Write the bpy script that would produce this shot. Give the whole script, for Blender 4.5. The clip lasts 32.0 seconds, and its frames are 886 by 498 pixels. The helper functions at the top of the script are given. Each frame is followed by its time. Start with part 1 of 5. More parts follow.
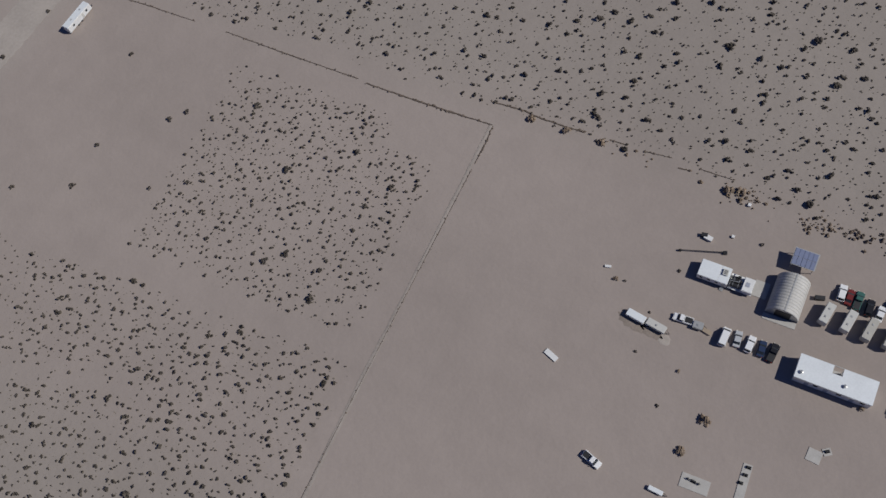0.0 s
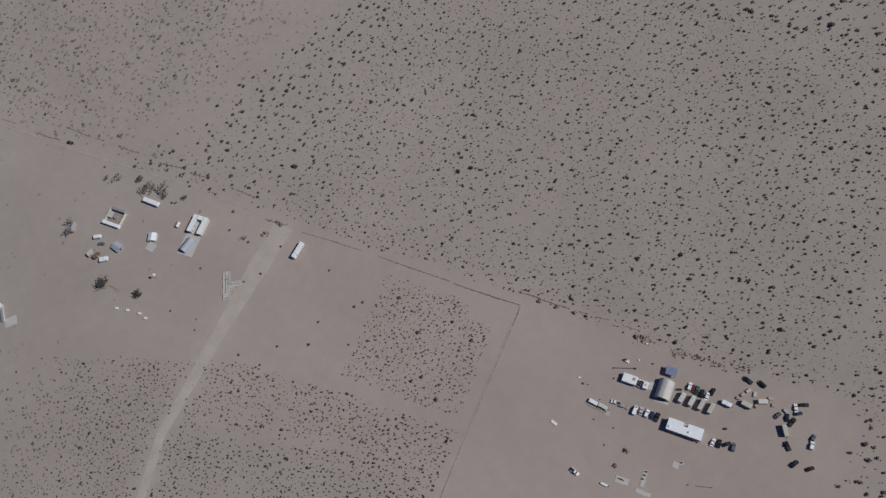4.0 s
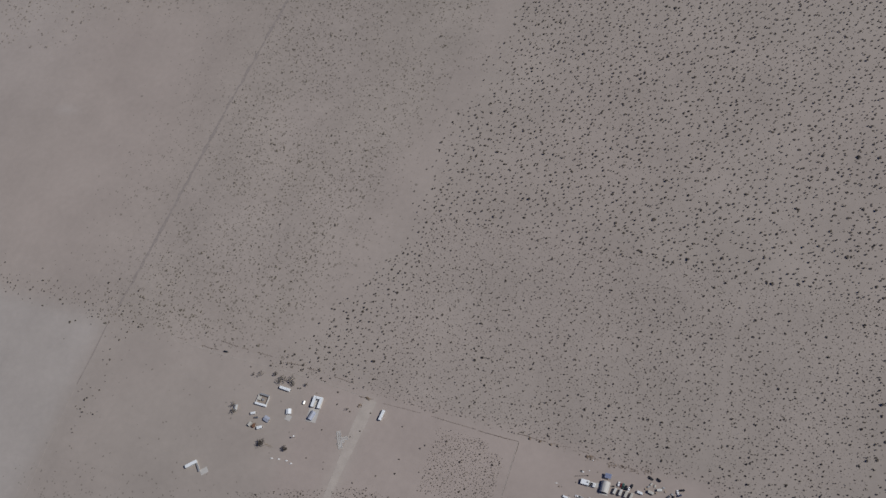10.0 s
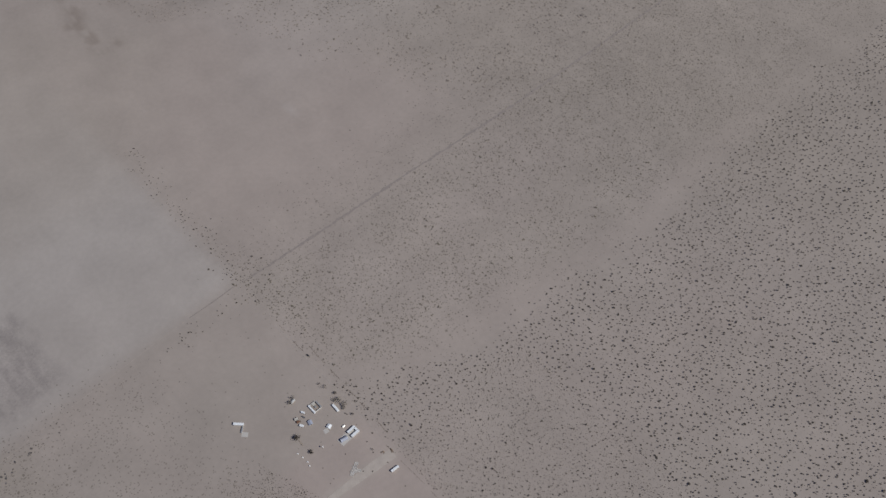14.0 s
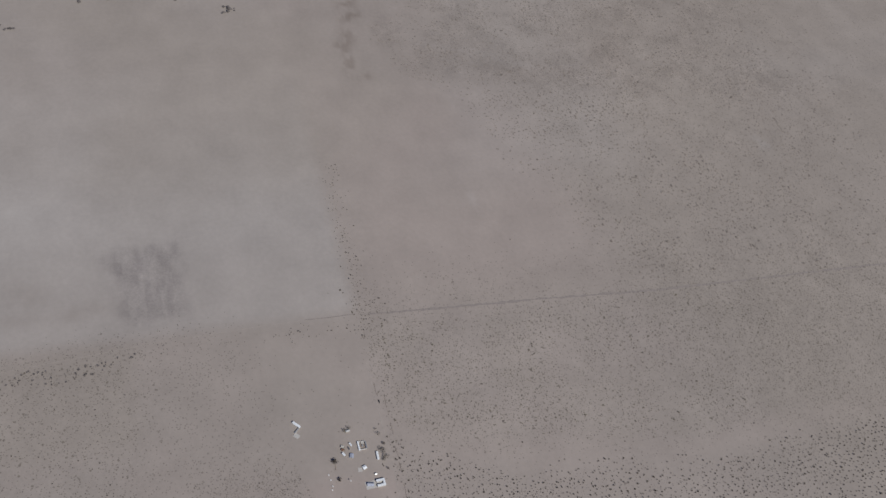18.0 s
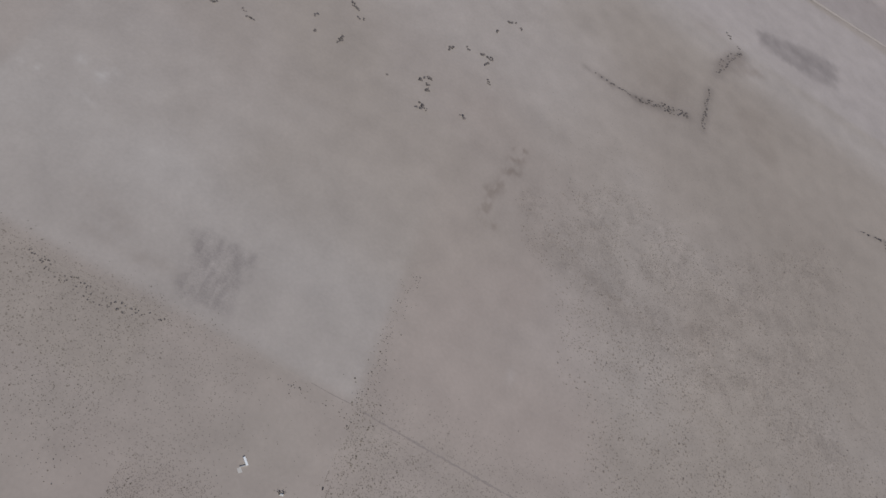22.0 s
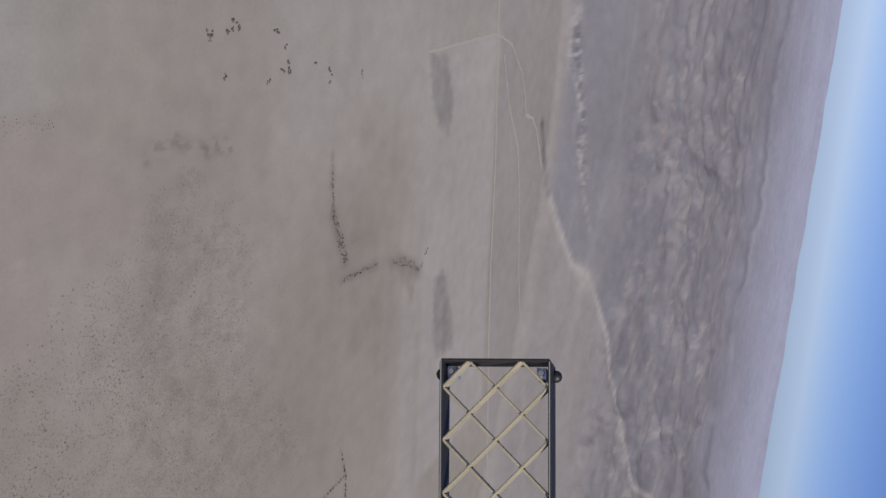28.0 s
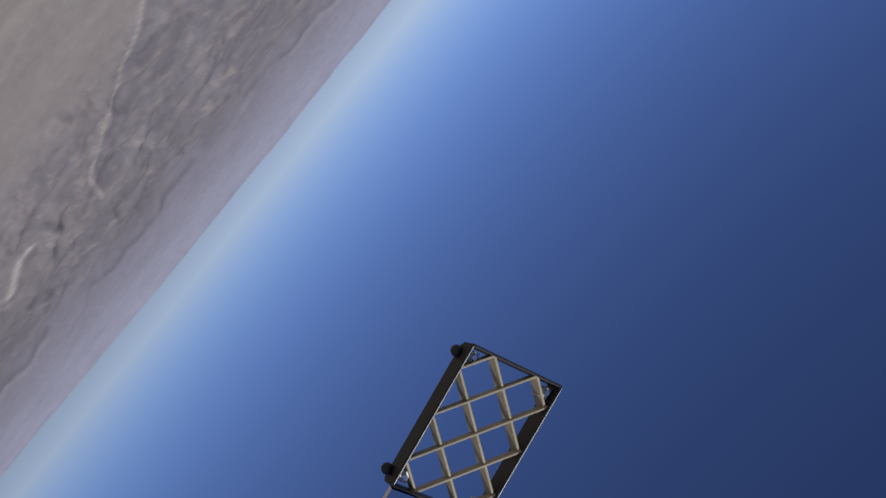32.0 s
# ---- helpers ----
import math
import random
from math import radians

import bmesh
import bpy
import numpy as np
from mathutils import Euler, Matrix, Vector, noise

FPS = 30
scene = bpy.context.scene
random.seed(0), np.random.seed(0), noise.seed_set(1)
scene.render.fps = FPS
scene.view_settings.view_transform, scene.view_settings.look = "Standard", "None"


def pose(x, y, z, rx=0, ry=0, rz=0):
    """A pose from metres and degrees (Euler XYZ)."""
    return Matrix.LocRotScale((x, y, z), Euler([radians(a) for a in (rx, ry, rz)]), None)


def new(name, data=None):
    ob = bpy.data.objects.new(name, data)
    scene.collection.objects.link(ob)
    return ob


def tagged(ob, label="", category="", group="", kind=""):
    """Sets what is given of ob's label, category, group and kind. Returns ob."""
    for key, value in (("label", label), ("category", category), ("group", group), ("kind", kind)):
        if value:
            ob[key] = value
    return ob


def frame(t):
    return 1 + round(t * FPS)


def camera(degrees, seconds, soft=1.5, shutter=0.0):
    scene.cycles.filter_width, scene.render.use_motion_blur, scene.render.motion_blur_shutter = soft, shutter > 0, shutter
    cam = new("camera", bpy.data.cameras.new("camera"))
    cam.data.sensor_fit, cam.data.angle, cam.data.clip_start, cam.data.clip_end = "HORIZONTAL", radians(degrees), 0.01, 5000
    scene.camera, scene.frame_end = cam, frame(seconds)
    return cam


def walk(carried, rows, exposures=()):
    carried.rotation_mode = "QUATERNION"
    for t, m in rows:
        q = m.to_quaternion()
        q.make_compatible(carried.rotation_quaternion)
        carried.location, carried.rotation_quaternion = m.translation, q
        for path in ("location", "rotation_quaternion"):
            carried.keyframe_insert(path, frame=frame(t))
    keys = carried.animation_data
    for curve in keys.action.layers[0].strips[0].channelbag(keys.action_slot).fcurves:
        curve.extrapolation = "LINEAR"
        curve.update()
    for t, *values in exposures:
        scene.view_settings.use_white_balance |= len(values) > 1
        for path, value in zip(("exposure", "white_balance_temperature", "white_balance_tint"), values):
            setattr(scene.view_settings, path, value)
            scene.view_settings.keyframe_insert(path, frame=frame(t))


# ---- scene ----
FOV = 51.36
cam = camera(FOV, 32.0, soft=1.5)
PATH = [
    (0, -45.367, 2.477, 116.000, 23.279, 7.738, 25.348),
    (0.5, -42.272, -0.549, 130.729, 24.287, 7.293, 28.388),
    (1, -39.182, -3.282, 146.422, 25.714, 7.327, 32.072),
    (1.5, -36.756, -4.587, 161.641, 24.815, 8.009, 34.059),
    (2, -33.013, -6.170, 178.710, 25.056, 8.382, 35.238),
    (2.5, -29.873, -7.269, 195.822, 24.754, 9.101, 34.195),
    (3, -26.164, -8.627, 214.247, 24.698, 9.931, 31.625),
    (3.5, -23.399, -9.775, 232.187, 24.314, 10.148, 28.771),
    (4, -20.374, -11.122, 250.688, 23.494, 11.614, 23.169),
    (4.5, -17.756, -11.810, 268.103, 23.044, 12.303, 19.355),
    (6.5, -4.744, -15.516, 340.016, 21.451, 14.235, 6.569),
    (7, -1.976, -16.979, 357.247, 21.452, 14.569, 5.918),
    (7.5, 0.163, -19.111, 373.630, 21.827, 14.626, 6.542),
    (8, 2.119, -21.977, 389.485, 22.618, 14.338, 8.098),
    (8.5, 3.984, -25.206, 404.632, 23.261, 13.665, 10.166),
    (9, 6.003, -28.723, 419.601, 24.431, 13.060, 12.844),
    (9.5, 7.981, -32.219, 433.793, 25.777, 12.875, 15.356),
    (10, 10.397, -35.526, 447.246, 27.011, 12.016, 18.790),
    (10.5, 13.141, -38.693, 459.976, 28.015, 11.315, 22.010),
    (11, 15.947, -42.031, 472.870, 29.477, 10.346, 25.877),
    (11.5, 18.707, -45.482, 485.550, 30.539, 9.163, 28.639),
    (12, 21.606, -48.862, 497.703, 31.889, 7.758, 33.069),
    (12.5, 24.756, -52.005, 509.045, 32.744, 6.614, 36.439),
    (13, 28.356, -54.908, 519.780, 33.520, 4.826, 40.262),
    (13.5, 32.091, -57.743, 529.772, 34.288, 3.296, 43.302),
    (14, 35.878, -60.751, 539.143, 35.512, 1.729, 46.833),
    (14.5, 39.479, -63.764, 547.478, 36.138, 0.611, 50.072),
    (16.5, 53.543, -75.766, 576.968, 38.385, -4.877, 62.823),
    (17, 57.287, -78.251, 583.970, 39.321, -5.259, 66.265),
    (17.5, 61.382, -80.083, 590.629, 40.272, -7.141, 69.918),
    (18, 65.724, -81.166, 596.920, 39.685, -9.794, 74.243),
    (18.5, 70.055, -81.558, 602.754, 41.579, -11.131, 78.045),
    (19, 74.221, -81.389, 608.206, 41.847, -13.846, 82.115),
    (19.5, 77.664, -80.903, 613.256, 40.681, -15.607, 85.197),
    (20, 80.566, -79.998, 618.057, 40.830, -17.308, 89.161),
    (20.5, 83.630, -78.933, 622.625, 41.176, -20.258, 93.278),
    (21, 86.843, -77.991, 626.989, 40.420, -23.169, 97.478),
    (21.5, 89.608, -77.253, 631.035, 39.564, -25.052, 100.868),
    (22, 92.045, -76.768, 634.762, 38.542, -27.776, 105.310),
    (22.5, 94.458, -76.721, 638.279, 37.115, -30.931, 109.648),
    (23, 97.305, -77.530, 641.706, 34.809, -34.665, 113.847),
    (23.5, 103.200, -82.000, 649.300, 32.545, -37.935, 117.849),
    (23.8, 108.053, -85.993, 653.908, 31.710, -40.500, 120.761),
    (24, 109.353, -84.743, 652.608, 31.322, -42.069, 122.648),
    (24.5, 109.388, -84.743, 652.570, 29.509, -45.346, 127.089),
    (25, 109.396, -84.773, 652.543, 25.175, -48.293, 131.873),
    (25.5, 109.401, -84.808, 652.513, 20.060, -51.075, 137.069),
    (26, 109.434, -84.825, 652.458, 14.803, -54.729, 143.805),
    (26.5, 109.466, -84.836, 652.401, 8.296, -57.956, 151.762),
    (27, 109.505, -84.841, 652.330, 0.120, -61.288, 161.519),
    (27.5, 109.537, -84.850, 652.252, -10.264, -64.028, 172.771),
    (28, 109.555, -84.874, 652.174, -22.529, -65.693, -175.358),
    (28.5, 109.571, -84.889, 652.096, -34.795, -66.477, -163.496),
    (29, 109.590, -84.896, 651.995, -50.455, -66.089, -148.209),
    (29.5, 109.600, -84.900, 651.901, -63.165, -65.024, -136.195),
    (30, 109.603, -84.901, 651.789, -76.433, -62.654, -124.156),
    (30.5, 109.597, -84.899, 651.690, -86.202, -59.861, -115.822),
    (31, 109.582, -84.893, 651.581, -95.336, -56.685, -108.517),
    (31.5, 109.572, -84.873, 651.499, -101.098, -53.531, -103.715),
    (32, 109.557, -84.842, 651.410, -106.604, -49.660, -99.253),
]
walk(cam, [(t, pose(x, y, z, rx, ry, rz)) for t, x, y, z, rx, ry, rz in PATH],
     exposures=[(0, -0.04), (4, 0.0), (9, 0.05), (14, 0.1), (19, 0.17), (24, 0.2), (28, 0.15), (31, 0.05), (32, 0.0)])

# ---- light: clear desert sky, afternoon sun from the east-north-east of the plan ----
SUN_EL, SUN_AZ = 43.5, 71.6
world = bpy.data.worlds.new("desert_sky")
scene.world = world
world.use_nodes = True
wn = world.node_tree.nodes
sky = wn.new("ShaderNodeTexSky")
sky.sky_type = "NISHITA"
sky.sun_disc = False
sky.sun_elevation = radians(SUN_EL)
sky.sun_rotation = radians(SUN_AZ)
sky.altitude = 5000.0
sky.air_density, sky.dust_density, sky.ozone_density = 1.0, 0.0, 2.2
wn["Background"].inputs["Strength"].default_value = 0.05
tint = wn.new("ShaderNodeVectorMath")
tint.operation = "MULTIPLY"
tint.inputs[1].default_value = (0.9, 0.99, 1.46)
world.node_tree.links.new(sky.outputs[0], tint.inputs[0])
world.node_tree.links.new(tint.outputs[0], wn["Background"].inputs["Color"])
sun_data = bpy.data.lights.new("sun", "SUN")
sun_data.energy, sun_data.angle, sun_data.color = 3.8, radians(0.53), (0.985, 0.965, 0.92)
sun_ob = new("sun", sun_data)
sun_dir = Vector((math.sin(radians(SUN_AZ)) * math.cos(radians(SUN_EL)), math.cos(radians(SUN_AZ)) * math.cos(radians(SUN_EL)), math.sin(radians(SUN_EL))))
sun_ob.matrix_world = Matrix.Translation((0, 0, 900)) @ sun_dir.to_track_quat("Z", "Y").to_matrix().to_4x4()


# ---- materials ----
def material(name, colour, rough=0.8, metal=0.0, vary=0.12, scale=2.0, bump=0.0, bump_scale=20.0, island=0.0, random=0.0):
    """A plain surface with two scales of tone variation and fine relief."""
    m = bpy.data.materials.new(name)
    m.use_nodes = True
    nt = m.node_tree
    n, l = nt.nodes, nt.links
    bsdf = n["Principled BSDF"]
    bsdf.inputs["Roughness"].default_value, bsdf.inputs["Metallic"].default_value = rough, metal
    geo = n.new("ShaderNodeTexCoord")
    big, small = n.new("ShaderNodeTexNoise"), n.new("ShaderNodeTexNoise")
    big.inputs["Scale"].default_value, small.inputs["Scale"].default_value = scale, scale * 9
    for tex in (big, small):
        tex.inputs["Detail"].default_value = 3
        l.new(geo.outputs["Object"], tex.inputs["Vector"])
    add = n.new("ShaderNodeMath")
    add.operation = "ADD"
    l.new(big.outputs["Fac"], add.inputs[0])
    l.new(small.outputs["Fac"], add.inputs[1])
    last = add.outputs[0]
    for amount, source in ((island, "Random Per Island"), (random, "Random")):
        if amount:
            src = n.new("ShaderNodeNewGeometry") if source == "Random Per Island" else n.new("ShaderNodeObjectInfo")
            k = n.new("ShaderNodeMath")
            k.operation = "MULTIPLY_ADD"
            k.inputs[1].default_value = 2 * amount / max(vary, 0.01)
            l.new(src.outputs[source], k.inputs[0])
            l.new(last, k.inputs[2])
            last = k.outputs[0]
    span = n.new("ShaderNodeMapRange")
    span.inputs["From Min"].default_value, span.inputs["From Max"].default_value = 0.6, 1.4 + 2 * (island + random) / max(vary, 0.01)
    span.inputs["To Min"].default_value, span.inputs["To Max"].default_value = 1 - vary - island - random, 1 + vary + island + random
    l.new(last, span.inputs["Value"])
    mul = n.new("ShaderNodeVectorMath")
    mul.operation = "SCALE"
    mul.inputs[0].default_value = colour
    l.new(span.outputs[0], mul.inputs["Scale"])
    l.new(mul.outputs[0], bsdf.inputs["Base Color"])
    if bump:
        b, t = n.new("ShaderNodeBump"), n.new("ShaderNodeTexNoise")
        t.inputs["Scale"].default_value = bump_scale
        b.inputs["Strength"].default_value, b.inputs["Distance"].default_value = bump, 0.05
        l.new(geo.outputs["Object"], t.inputs["Vector"])
        l.new(t.outputs["Fac"], b.inputs["Height"])
        l.new(b.outputs[0], bsdf.inputs["Normal"])
    return m


def ground_material():
    """Desert soil: its tone by the lie of the land, far haze put into the colour, with ripples, stones and far scrub
    as speckle.
    """
    m = bpy.data.materials.new("hazed_desert_soil")
    m.use_nodes = True
    n, l = m.node_tree.nodes, m.node_tree.links
    bsdf = n["Principled BSDF"]
    bsdf.inputs["Roughness"].default_value = 0.95
    bsdf.inputs["Specular IOR Level"].default_value = 0.1
    soil_haze, scrub, geo = n.new("ShaderNodeAttribute"), n.new("ShaderNodeAttribute"), n.new("ShaderNodeNewGeometry")
    soil_haze.attribute_name, scrub.attribute_name = "soil_haze", "scrub"
    total = None
    for scale, weight in ((0.004, 0.16), (0.03, 0.14), (0.25, 0.08), (2.5, 0.05)):
        t = n.new("ShaderNodeTexNoise")
        t.inputs["Scale"].default_value, t.inputs["Detail"].default_value = scale, 4
        l.new(geo.outputs["Position"], t.inputs["Vector"])
        k = n.new("ShaderNodeMath")
        k.operation = "MULTIPLY_ADD"
        k.inputs[1].default_value = weight * 2
        l.new(t.outputs["Fac"], k.inputs[0])
        if total:
            l.new(total, k.inputs[2])
        else:
            k.inputs[2].default_value = 1 - 0.43
        total = k.outputs[0]
    tone = n.new("ShaderNodeVectorMath")
    tone.operation = "SCALE"
    l.new(soil_haze.outputs["Color"], tone.inputs[0])
    l.new(total, tone.inputs["Scale"])
    last = tone.outputs[0]
    sep = n.new("ShaderNodeSeparateColor")
    l.new(scrub.outputs["Color"], sep.inputs[0])
    warp, push = n.new("ShaderNodeTexNoise"), n.new("ShaderNodeVectorMath")
    warp.inputs["Scale"].default_value = 0.9
    l.new(geo.outputs["Position"], warp.inputs["Vector"])
    push.operation = "MULTIPLY_ADD"
    push.inputs[1].default_value = (1.6, 1.6, 0)
    l.new(warp.outputs["Color"], push.inputs[0])
    l.new(geo.outputs["Position"], push.inputs[2])
    for scale, channel, size in ((0.62, "Red", 0.36), (0.24, "Green", 0.26)):
        v, r = n.new("ShaderNodeTexVoronoi"), n.new("ShaderNodeMapRange")
        v.inputs["Scale"].default_value = scale
        v.inputs["Randomness"].default_value = 1.0
        l.new(push.outputs[0], v.inputs["Vector"])
        r.interpolation_type = "SMOOTHSTEP"
        r.inputs["From Min"].default_value, r.inputs["From Max"].default_value = size, size * 0.55
        l.new(v.outputs["Distance"], r.inputs["Value"])
        gate, gap = n.new("ShaderNodeMath"), n.new("ShaderNodeMath")
        gap.operation = "LESS_THAN"
        shade = n.new("ShaderNodeSeparateColor")
        l.new(v.outputs["Color"], shade.inputs[0])
        l.new(shade.outputs["Red"], gap.inputs[0])
        l.new(sep.outputs[channel], gap.inputs[1])
        gate.operation = "MULTIPLY"
        l.new(r.outputs[0], gate.inputs[0])
        l.new(gap.outputs[0], gate.inputs[1])
        mix = n.new("ShaderNodeMix")
        mix.data_type = "RGBA"
        mix.inputs["B"].default_value = (0.11, 0.095, 0.075, 1)
        fac = n.new("ShaderNodeMath")
        fac.operation = "MULTIPLY"
        fac.inputs[1].default_value = 0.62
        l.new(gate.outputs[0], fac.inputs[0])
        l.new(fac.outputs[0], mix.inputs["Factor"])
        l.new(last, mix.inputs["A"])
        last = mix.outputs["Result"]
    # mottled crust where low brush and gravel break the sand
    for scale, detail, lo, hi, dark, light in ((0.05, 8, 0.36, 0.64, 0.86, 1.08), (0.6, 3, 0.34, 0.66, 0.82, 1.14)):
        t, r, k, mul = n.new("ShaderNodeTexNoise"), n.new("ShaderNodeMapRange"), n.new("ShaderNodeMix"), n.new("ShaderNodeVectorMath")
        t.inputs["Scale"].default_value, t.inputs["Detail"].default_value, t.inputs["Roughness"].default_value = scale, detail, 0.65
        t.inputs["Distortion"].default_value = 0.8
        l.new(geo.outputs["Position"], t.inputs["Vector"])
        r.inputs["From Min"].default_value, r.inputs["From Max"].default_value = lo, hi
        r.inputs["To Min"].default_value, r.inputs["To Max"].default_value = dark, light
        l.new(t.outputs["Fac"], r.inputs["Value"])
        k.data_type = "FLOAT"
        k.inputs[2].default_value = 1.0
        l.new(sep.outputs["Blue"], k.inputs[0])
        l.new(r.outputs[0], k.inputs[3])
        mul.operation = "SCALE"
        l.new(last, mul.inputs[0])
        l.new(k.outputs[0], mul.inputs["Scale"])
        last = mul.outputs[0]
    l.new(last, bsdf.inputs["Base Color"])
    b, t = n.new("ShaderNodeBump"), n.new("ShaderNodeTexNoise")
    t.inputs["Scale"].default_value, t.inputs["Detail"].default_value = 1.2, 5
    l.new(geo.outputs["Position"], t.inputs["Vector"])
    b.inputs["Strength"].default_value, b.inputs["Distance"].default_value = 0.16, 0.25
    l.new(t.outputs["Fac"], b.inputs["Height"])
    l.new(b.outputs[0], bsdf.inputs["Normal"])
    return m


M_GROUND = ground_material()
M_BUSH = material("creosote_leaves", (0.055, 0.045, 0.035), 0.9, vary=0.25, scale=0.4, island=0.35)
M_DRY = material("dry_brush", (0.19, 0.142, 0.1), 0.95, vary=0.2, scale=0.8, island=0.3)
M_WEED = material("dead_dark_weeds", (0.107, 0.082, 0.064), 0.95, vary=0.3, scale=1.5, island=0.2)
M_SCRUB = material("brown_scrub_leaves", (0.064, 0.053, 0.041), 0.92, vary=0.25, scale=0.5, island=0.35)
M_FAR_BRUSH = material("bleached_low_brush", (0.186, 0.16, 0.139), 0.95, vary=0.2, scale=0.3, island=0.25)
M_SAGE = material("grey_sage_leaves", (0.115, 0.10, 0.078), 0.95, vary=0.25, scale=0.5, island=0.3)
M_TREE = material("dark_foliage", (0.098, 0.086, 0.08), 0.9, vary=0.25, scale=0.1, island=0.3)
M_TRACK = material("worn_sand_track", (0.285, 0.25, 0.22), 0.97, vary=0.18, scale=0.25, bump=0.3, bump_scale=3)
M_RUT = material("fence_line_debris", (0.215, 0.186, 0.167), 0.97, vary=0.3, scale=0.6, bump=0.3, bump_scale=5)
M_PALE = material("graded_pale_sand", (0.335, 0.296, 0.26), 0.97, vary=0.14, scale=0.2, bump=0.2, bump_scale=3)
M_CONC = material("concrete_slab", (0.377, 0.361, 0.336), 0.85, vary=0.12, scale=0.8, bump=0.1)
M_WHITE = material("white_painted_metal", (0.636, 0.636, 0.619), 0.45, vary=0.07, scale=0.7)
M_ROOF = material("white_roof_coating", (0.619, 0.645, 0.654), 0.6, vary=0.08, scale=0.5)
M_CREAM = material("cream_fibreglass", (0.482, 0.473, 0.439), 0.4, vary=0.08, scale=0.8)
M_TAN = material("tan_canvas", (0.396, 0.378, 0.335), 0.9, vary=0.12, scale=1.0, bump=0.1)
M_GALV = material("galvanised_sheet", (0.447, 0.447, 0.43), 0.42, 0.55, vary=0.10, scale=0.8)
M_HALL = material("matte_painted_sheet", (0.43, 0.417, 0.387), 0.7, vary=0.12, scale=0.7)
M_CHURN = material("churned_dusty_sand", (0.221, 0.184, 0.156), 0.97, vary=0.25, scale=0.8, bump=0.3, bump_scale=4)
M_SLATE = material("blue_grey_roofing", (0.29, 0.31, 0.365), 0.6, vary=0.12, scale=0.8)
M_DARK = material("dark_steel", (0.04, 0.04, 0.042), 0.5, 0.6, vary=0.15, scale=1.5)
M_TYRE = material("tyre_rubber", (0.025, 0.025, 0.025), 0.9, vary=0.1)
M_RIM = material("wheel_rim", (0.5, 0.5, 0.5), 0.35, 0.9, vary=0.05)
M_GLASS = material("tinted_glass", (0.03, 0.035, 0.04), 0.08, vary=0.05)
M_SOLAR = material("solar_cells", (0.19, 0.215, 0.31), 0.2, vary=0.1, scale=3)
M_ALU = material("brushed_aluminium", (0.70, 0.70, 0.72), 0.28, 1.0, vary=0.06, scale=8)
M_RUST = material("rusted_steel", (0.19, 0.10, 0.06), 0.85, 0.3, vary=0.25, scale=2)
M_WOOD = material("weathered_timber", (0.30, 0.24, 0.18), 0.85, vary=0.2, scale=2)
M_BLOCK = material("pale_blockwork", (0.473, 0.456, 0.421), 0.9, vary=0.12, scale=1.2, bump=0.15)
M_LAMP = material("lamp_lens", (0.7, 0.66, 0.58), 0.2, vary=0.05)
M_TAIL = material("tail_light_lens", (0.35, 0.03, 0.02), 0.25, vary=0.05)
M_STRAP = material("yellowed_composite_slats", (0.31, 0.268, 0.185), 0.6, vary=0.2, scale=30)
M_FIN = material("dark_anodised_frame", (0.018, 0.015, 0.014), 0.6, 0.15, vary=0.25, scale=25)
PAINT = {c: material("paint_" + c, rgb, 0.25, 0.1, vary=0.05) for c, rgb in {
    "white": (0.75, 0.75, 0.74), "silver": (0.45, 0.46, 0.47), "black": (0.02, 0.02, 0.022), "navy": (0.03, 0.045, 0.09),
    "red": (0.16, 0.03, 0.028), "green": (0.05, 0.13, 0.11), "grey": (0.12, 0.12, 0.13), "beige": (0.45, 0.39, 0.30)}.items()}


# ---- building blocks ----
def mesh_of(name, bm, mat, smooth=False):
    me = bpy.data.meshes.new(name)
    bm.to_mesh(me)
    bm.free()
    me.materials.append(mat)
    if smooth:
        me.shade_smooth()
    return me


def part(name, bm, mat, parent=None, label="", smooth=False, kind=""):
    ob = new(name, mesh_of(name, bm, mat, smooth))
    ob.parent = parent
    return tagged(ob, label=label, kind=kind)


def thing(name, x, y, turn, label, category, group="", z=0.0):
    ob = new(name)
    ob.matrix_world = pose(x, y, z, 0, 0, turn)
    return tagged(ob, label, category, group)


def box(bm, x0, x1, y0, y1, z0, z1, bevel=0.0):
    r = bmesh.ops.create_cube(bm, size=1, matrix=Matrix.Translation(((x0 + x1) / 2, (y0 + y1) / 2, (z0 + z1) / 2)) @ Matrix.Diagonal((x1 - x0, y1 - y0, z1 - z0, 1)))
    if bevel:
        edges = list({e for v in r["verts"] for e in v.link_edges})
        bmesh.ops.bevel(bm, geom=edges, offset=bevel, segments=2, affect="EDGES", clamp_overlap=True)
    return bm


def boxes(*dims, bevel=0.0):
    bm = bmesh.new()
    for d in dims:
        box(bm, *d, bevel=bevel)
    return bm


def rod(bm, a, b, r0, r1=None, seg=8):
    a, b = Vector(a), Vector(b)
    m = Matrix.Translation((a + b) / 2) @ (b - a).to_track_quat("Z", "Y").to_matrix().to_4x4()
    bmesh.ops.create_cone(bm, cap_ends=True, segments=seg, radius1=r0, radius2=r0 if r1 is None else r1, depth=(b - a).length, matrix=m)
    return bm


